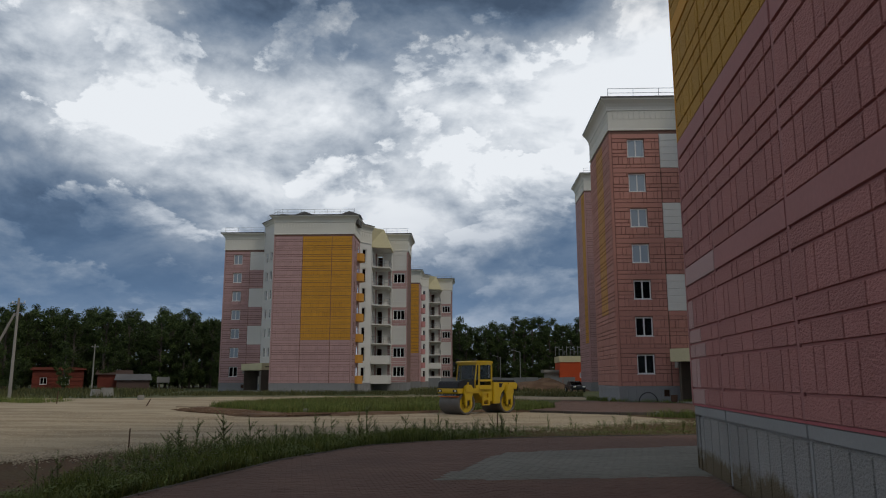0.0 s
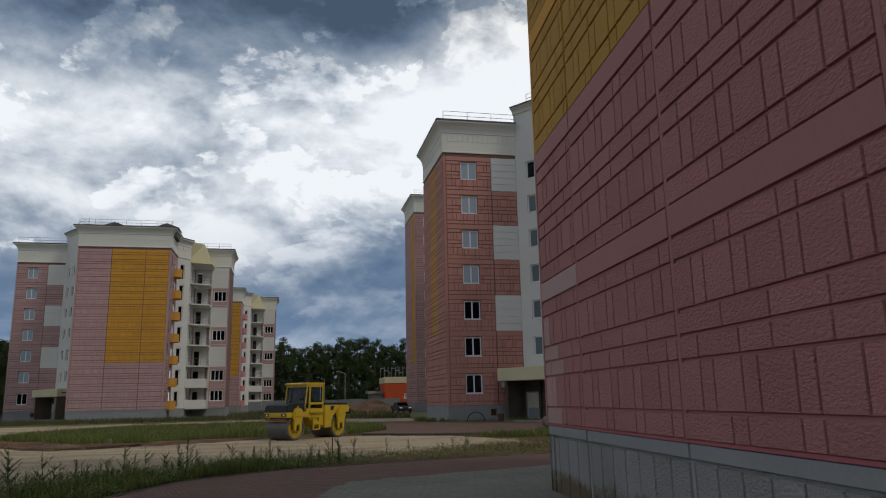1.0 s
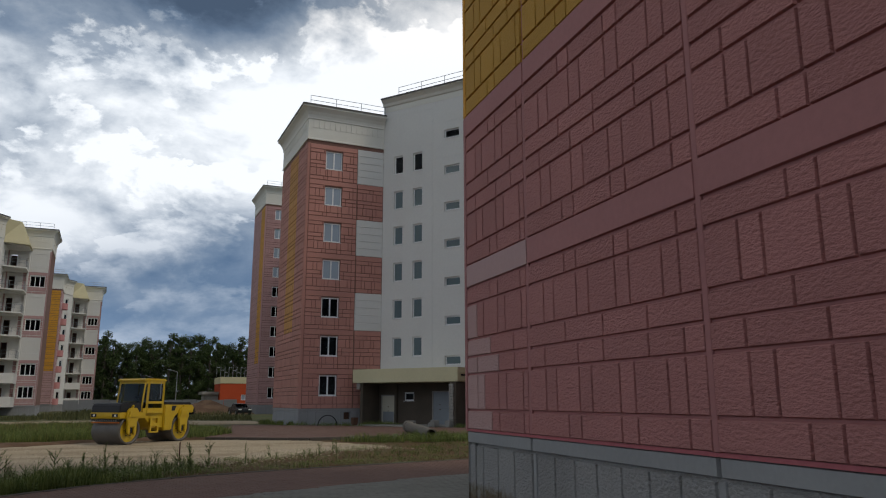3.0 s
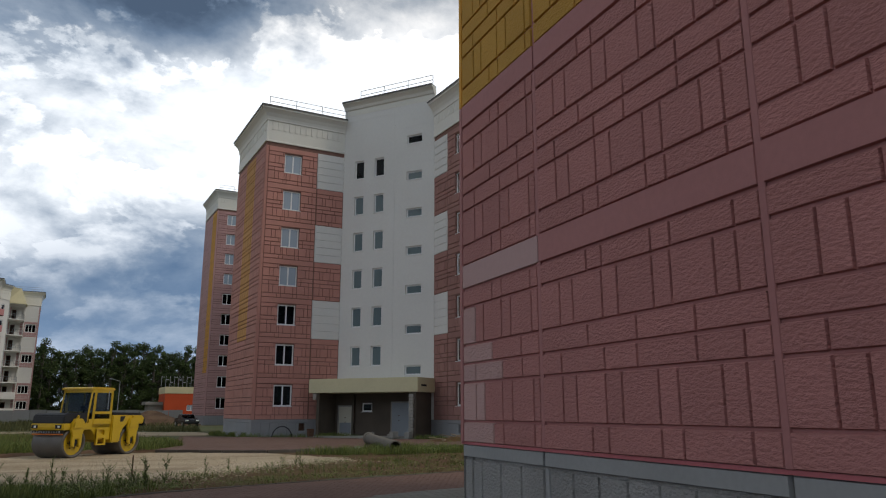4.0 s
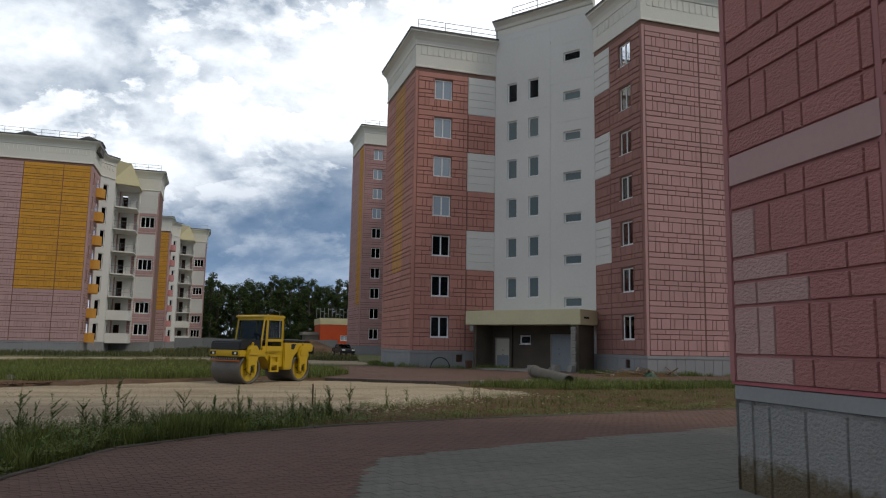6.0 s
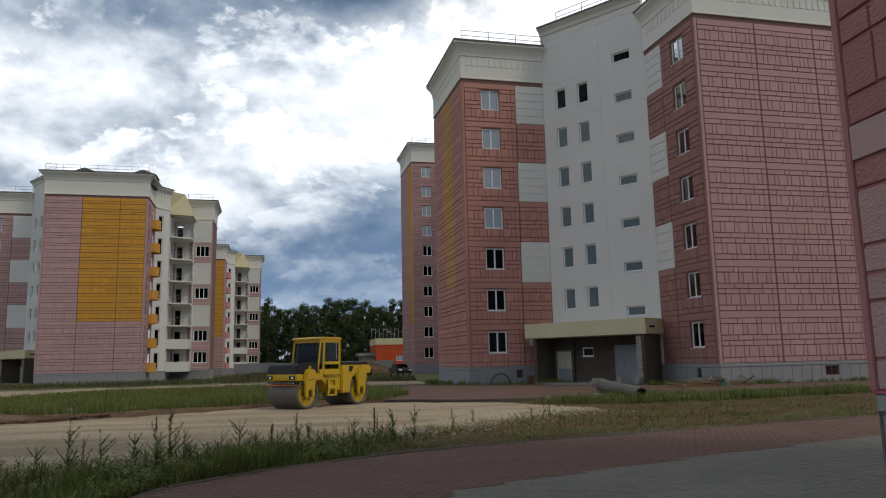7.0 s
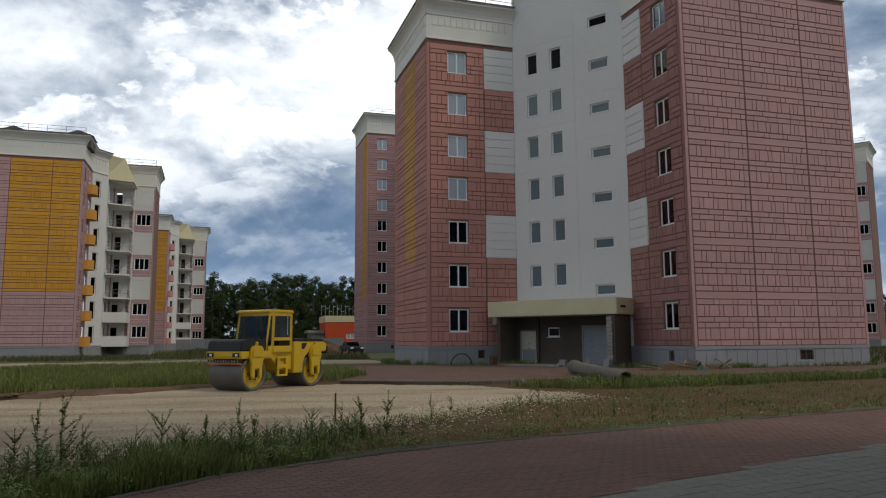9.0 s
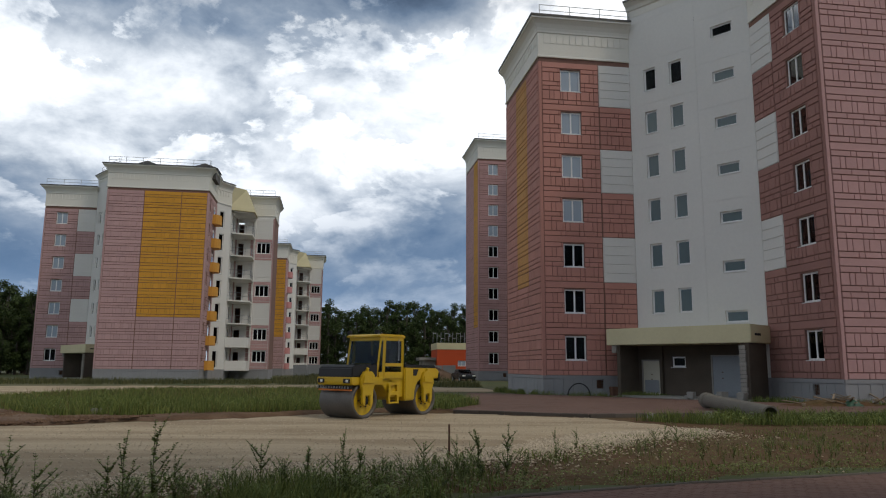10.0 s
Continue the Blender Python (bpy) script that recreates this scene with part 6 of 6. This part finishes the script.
r9 = np.random.default_rng(9)
edge_pts = []
for (x0, y0), (x1, y1) in zip(GRAVEL_NEAR[1:], GRAVEL_NEAR[2:]):
    n = int(math.hypot(x1 - x0, y1 - y0) * 900)
    t = r9.uniform(0, 1, n)
    edge_pts.append(np.stack((x0 + (x1 - x0) * t + r9.normal(0.15, 0.35, n), y0 + (y1 - y0) * t + r9.normal(-0.15, 0.5, n)), -1))
verge_pts = []
for (x0, y0), (x1, y1) in zip(GRAVEL_NEAR[2:], GRAVEL_NEAR[3:]):
    n = int(math.hypot(x1 - x0, y1 - y0) * 420)
    t = r9.uniform(0, 1, n)
    away = np.abs(r9.normal(0, 1.0, n))
    verge_pts.append(np.stack((x0 + (x1 - x0) * t + away * 0.62, y0 + (y1 - y0) * t - away * 0.75), -1))
pebbles("verge_stones", np.concatenate(verge_pts), 0.010, 0.036, 0.03, "pale stones strewn over the verge soil", 25)
pebbles("edge_stones", np.concatenate(edge_pts), 0.012, 0.045, 0.045, "loose crushed stones along the road edge", 21)
pebbles("road_stones", random_in([(-9, 17.5), (-4, 24.5), (0, 27), (5.5, 32.2), (8, 34.5), (7, 38), (0, 39.5), (-9.5, 33.5), (-25, 40), (-25, 20)], 20000, r9), 0.006, 0.026, 0.075, "loose stones on the gravel road", 22)
pebbles("bank_clods", random_in([(-17.5, 41.2), (-13.5, 37.4), (-9.5, 34.2), (-7.2, 36.6), (-6.6, 37.8), (-9.4, 37.4), (-13, 41), (-16.5, 44)], 2600, r9), 0.02, 0.10, 0.10, "brown soil clods on the island bank", 24, SOIL_RED)
pebbles("soil_clods", random_in(RIGHT_VERGE, 250, r9), 0.01, 0.03, 0.04, "scattered stones on bare soil", 23)

# ---- pieces: blocks of the far end wall ----
CACHE = {}


def shared_block(w, h, proud, material, chamfer=0.014):
    key = (round(w, 2), round(h, 2), proud, material.name)
    if key not in CACHE:
        bm = bmesh.new()
        stone(bm, Side((-w / 2, 0), (w / 2, 0)), 0, -h / 2, w, h / 2, proud, chamfer)
        me = bpy.data.meshes.new("block")
        bm.to_mesh(me)
        bm.free()
        me.materials.append(material)
        CACHE[key] = me
    return CACHE[key]


def lay_block(name, side, q, material, parent, proud, chamfer=0.014):
    ob = new(name, shared_block(q[2] - q[0], q[3] - q[1], proud, material, chamfer))
    ob.parent = parent
    p = side.at((q[0] + q[2]) / 2, 0.0, (q[1] + q[3]) / 2)
    ob.matrix_basis = Matrix.Translation(p) @ Matrix.Rotation(math.atan2(side.u.y, side.u.x), 4, "Z")
    return ob


for q, idx in tower_pieces["E"]:
    lay_block("block", tower_sides["E"], q, tower_set["E"][idx], tower, 0.045)

# ---- pieces: split-face blocks of the near wall ----
near_side = Side((0, 0), (0, -40))
near_seams = [0.12, 2.50, 6.27, 10.07, 13.87]
NEAR_ROWS = (("s", 0.31), ("t", 0.57), ("s", 0.28), ("s", 0.285), ("t", 0.58), ("s", 0.285))
ROW_SUM = sum(h for _, h in NEAR_ROWS)
rest_mesh = bmesh.new()
PALE = (1.20, 0.90, 1.45, 1.15, 0.60, 0.92)


def near_blocks(width, cut):
    """Blocks of one panel with their row; the first panel is a longer one cut off at the seam."""
    out, z, ls, ts = [], 0.0, 0, 0
    for row, (kind, h) in enumerate(NEAR_ROWS):
        h *= (NEAR_STOREY - BAND) / ROW_SUM
        if kind == "s":
            widths, ls = LONG[ls % 4], ls + 1
        else:
            widths, ts = TALL[ts % 2], ts + 1
        f = 1.0 if cut else width / sum(widths)
        u = 0.0
        for w in widths:
            end = min(u + w * f, width)
            if end - u > 0.06:
                out.append((row, u + 0.009, z + 0.015, end - 0.009, z + h - 0.015))
            u += w * f
            if u >= width:
                break
        z += h
    return out


for s in range(7):
    z = NEAR_FOOT + s * NEAR_STOREY
    for c, (a, b) in enumerate(zip(near_seams, near_seams[1:])):
        a, b = a + (0.0 if c == 0 else 0.032), b - 0.032
        for row, *q in near_blocks(b - a, c == 0):
            q = (a + q[0], z + q[1], a + q[2], z + q[3])
            pale = s == 0 and c == 0 and q[2] < PALE[row] + 0.05
            m = YELLOW_ROUGH if s >= 2 else PINK_PALE if pale else PINK_ROUGH_SHADED
            if s < 2 and c < 3:
                lay_block("block", near_side, q, m, near_wall, 0.034, 0.010)
            else:
                stone(rest_mesh, near_side, *q, proud=0.034, chamfer=0.010, index=1 if s >= 2 else 0)
        band = (a, z + NEAR_STOREY - BAND + 0.022, b + (0.04 if c == 0 else 0.0), z + NEAR_STOREY + 0.0)
        m = YELLOW if s >= 2 else PALE_SMOOTH if (s == 0 and c == 0) else PINK_SMOOTH
        lay_block("band", near_side, band, m, near_wall, 0.042, 0.008)
tagged(part("upper_facing", rest_mesh, (PINK_ROUGH_SHADED, YELLOW_ROUGH), near, "rough ochre and pink facade blocks"), kind="stuff")
bm = bmesh.new()
box(bm, 0, 0, NEAR_FOOT, 0.11, 0.036, NEAR_FOOT + 2 * NEAR_STOREY, near_side.matrix())
soften(bm, 0.012)
part("corner_strip", bm, PINK_SMOOTH, near, "smooth pink corner strip")
bm = bmesh.new()
box(bm, 0, 0, NEAR_FOOT + 2 * NEAR_STOREY, 0.11, 0.036, near_top, near_side.matrix())
soften(bm, 0.012)
part("corner_strip", bm, YELLOW, near, "smooth ochre corner strip")
# mortar strips in the panel seams, with a line of pink overspray on the ledge below
for u in near_seams[1:]:
    bm = bmesh.new()
    box(bm, u - 0.043, 0, NEAR_FOOT + 0.01, u + 0.043, 0.029, NEAR_FOOT + 2 * NEAR_STOREY - BAND, near_side.matrix())
    soften(bm, 0.008, 1)
    part("seam_strip", bm, PINK_SMOOTH, near)
bm = bmesh.new()
box(bm, 0.0, -0.06, NEAR_FOOT - 0.028, 14.8, 0.012, NEAR_FOOT + 0.012, near_side.matrix())
part("paint_line", bm, PINK_SPRAY, near, "bright pink paint line above the plinth")
low_side = Side((0.05, -0.03), (0.05, -40))
for lo, hi, n in ((0.02, 2.37, 4), (2.52, 6.14, 7), (6.29, 9.94, 7), (10.09, 14.8, 9)):
    for k in range(n):
        a, b = lo + (hi - lo) * k / n, lo + (hi - lo) * (k + 1) / n
        lay_block("plinth_slab", low_side, (a + 0.012, 0.02, b - 0.012, NEAR_FOOT - 0.25), NEAR_PLINTH, near_plinth, 0.026, 0.010)
for a, b in ((0.0, 2.4), (2.44, 6.2), (6.24, 10.0), (10.04, 14.8)):
    lay_block("plinth_cap", low_side, (a, NEAR_FOOT - 0.215, b, NEAR_FOOT - 0.03), CAP_GREY, near_plinth, 0.05, 0.012)
for u in (2.44, 6.21, 10.01):
    lay_block("joint_strip", low_side, (u - 0.045, 0.02, u + 0.045, NEAR_FOOT - 0.24), CAP_GREY, near_plinth, 0.018, 0.006)

# ---- pieces: paving ----


def pave(polys, not_in, z, w, d, material, parent, pick, yaw, label):
    """Block paving in running bond: the nearest stretch as single pavers, the rest joined."""
    c, s_ = math.cos(radians(yaw)), math.sin(radians(yaw))
    xs = [p[0] for p in polys]
    ys = [p[1] for p in polys]
    cx, cy = sum(xs) / len(xs), sum(ys) / len(ys)
    ext = 0.75 * max(max(xs) - min(xs), max(ys) - min(ys))
    rows, cols = np.arange(-ext, ext, d), np.arange(-ext, ext, w)
    gu, gv = np.meshgrid(cols, rows)
    gu = gu + (np.arange(len(rows)) % 2)[:, None] * w / 2
    x, y = cx + gu * c - gv * s_, cy + gu * s_ + gv * c
    x, y = x.ravel(), y.ravel()
    ok = inside(x, y, polys)
    if not_in:
        ok &= ~inside(x, y, not_in)
    x, y = x[ok], y[ok]
    r = np.random.default_rng(3)
    hs = z + r.uniform(-0.003, 0.003, len(x)) + 0.006 * np.array([noise.noise((a * 0.5, b * 0.5, 2)) for a, b in zip(x, y)])
    single = (x > pick[0]) & (x < pick[2]) & (y > pick[1]) & (y < pick[3])
    hw, hd, k = w / 2 - 0.004, d / 2 - 0.004, 0.006
    shape = [(-hw, -hd, -0.03), (hw, -hd, -0.03), (hw, hd, -0.03), (-hw, hd, -0.03), (-hw, -hd, -k), (hw, -hd, -k), (hw, hd, -k), (-hw, hd, -k), (-hw + k, -hd + k, 0), (hw - k, -hd + k, 0), (hw - k, hd - k, 0), (-hw + k, hd - k, 0)]
    fs_ = [(8, 9, 10, 11)] + [(4 + i, 4 + (i + 1) % 4, 8 + (i + 1) % 4, 8 + i) for i in range(4)] + [(i, (i + 1) % 4, 4 + (i + 1) % 4, 4 + i) for i in range(4)]
    me = bpy.data.meshes.new("paver")
    me.from_pydata(shape, [], fs_)
    me.materials.append(material)
    for a, b, h in zip(x[single][:280], y[single][:280], hs[single][:280]):
        ob = new("paver", me)
        ob.parent = parent
        ob.matrix_basis = Matrix.Translation((a, b, h)) @ Matrix.Rotation(radians(yaw), 4, "Z")
    taken = np.nonzero(single)[0][:280]
    left = np.ones(len(x), bool)
    left[taken] = False
    x, y, hs = x[left], y[left], hs[left]
    sh = np.array(shape)[4:]
    v = np.stack((x[:, None] + sh[:, 0] * c - sh[:, 1] * s_, y[:, None] + sh[:, 0] * s_ + sh[:, 1] * c, hs[:, None] + sh[:, 2]), -1).reshape(-1, 3)
    f = np.array([(4, 5, 6, 7)] + [(i, (i + 1) % 4, 4 + (i + 1) % 4, 4 + i) for i in range(4)])
    faces = (np.arange(len(x))[:, None, None] * 8 + f[None]).reshape(-1, 4)
    ob = raw("joined_paving", v.tolist(), faces.tolist(), material, parent)
    tagged(ob, label, kind="stuff")


paved = bpy.data.objects["pavement"]
court = bpy.data.objects["courtyard_pavement"]
SEEN = [p for p in VERGE_IN if 8 <= p[1] < 30] + [(20, 21), (6.2, 16.4), (6.2, 8.5)]
pave(SEEN, GREY, 0.03, 0.2, 0.1, PAVER, paved, (0.0, 13.0, 2.6, 15.4), 18, "dark red concrete block paving")
pave([p for p in GREY if p[0] < 22], None, 0.03, 0.2, 0.2, PAVER_GREY, paved, (2.0, 15.0, 5.6, 18.6), 18, "grey concrete block paving")
pave(APRON, None, 0.10, 0.4, 0.2, PAVER, court, (8, 40.2, 12, 43.5), 5, "red courtyard block paving")
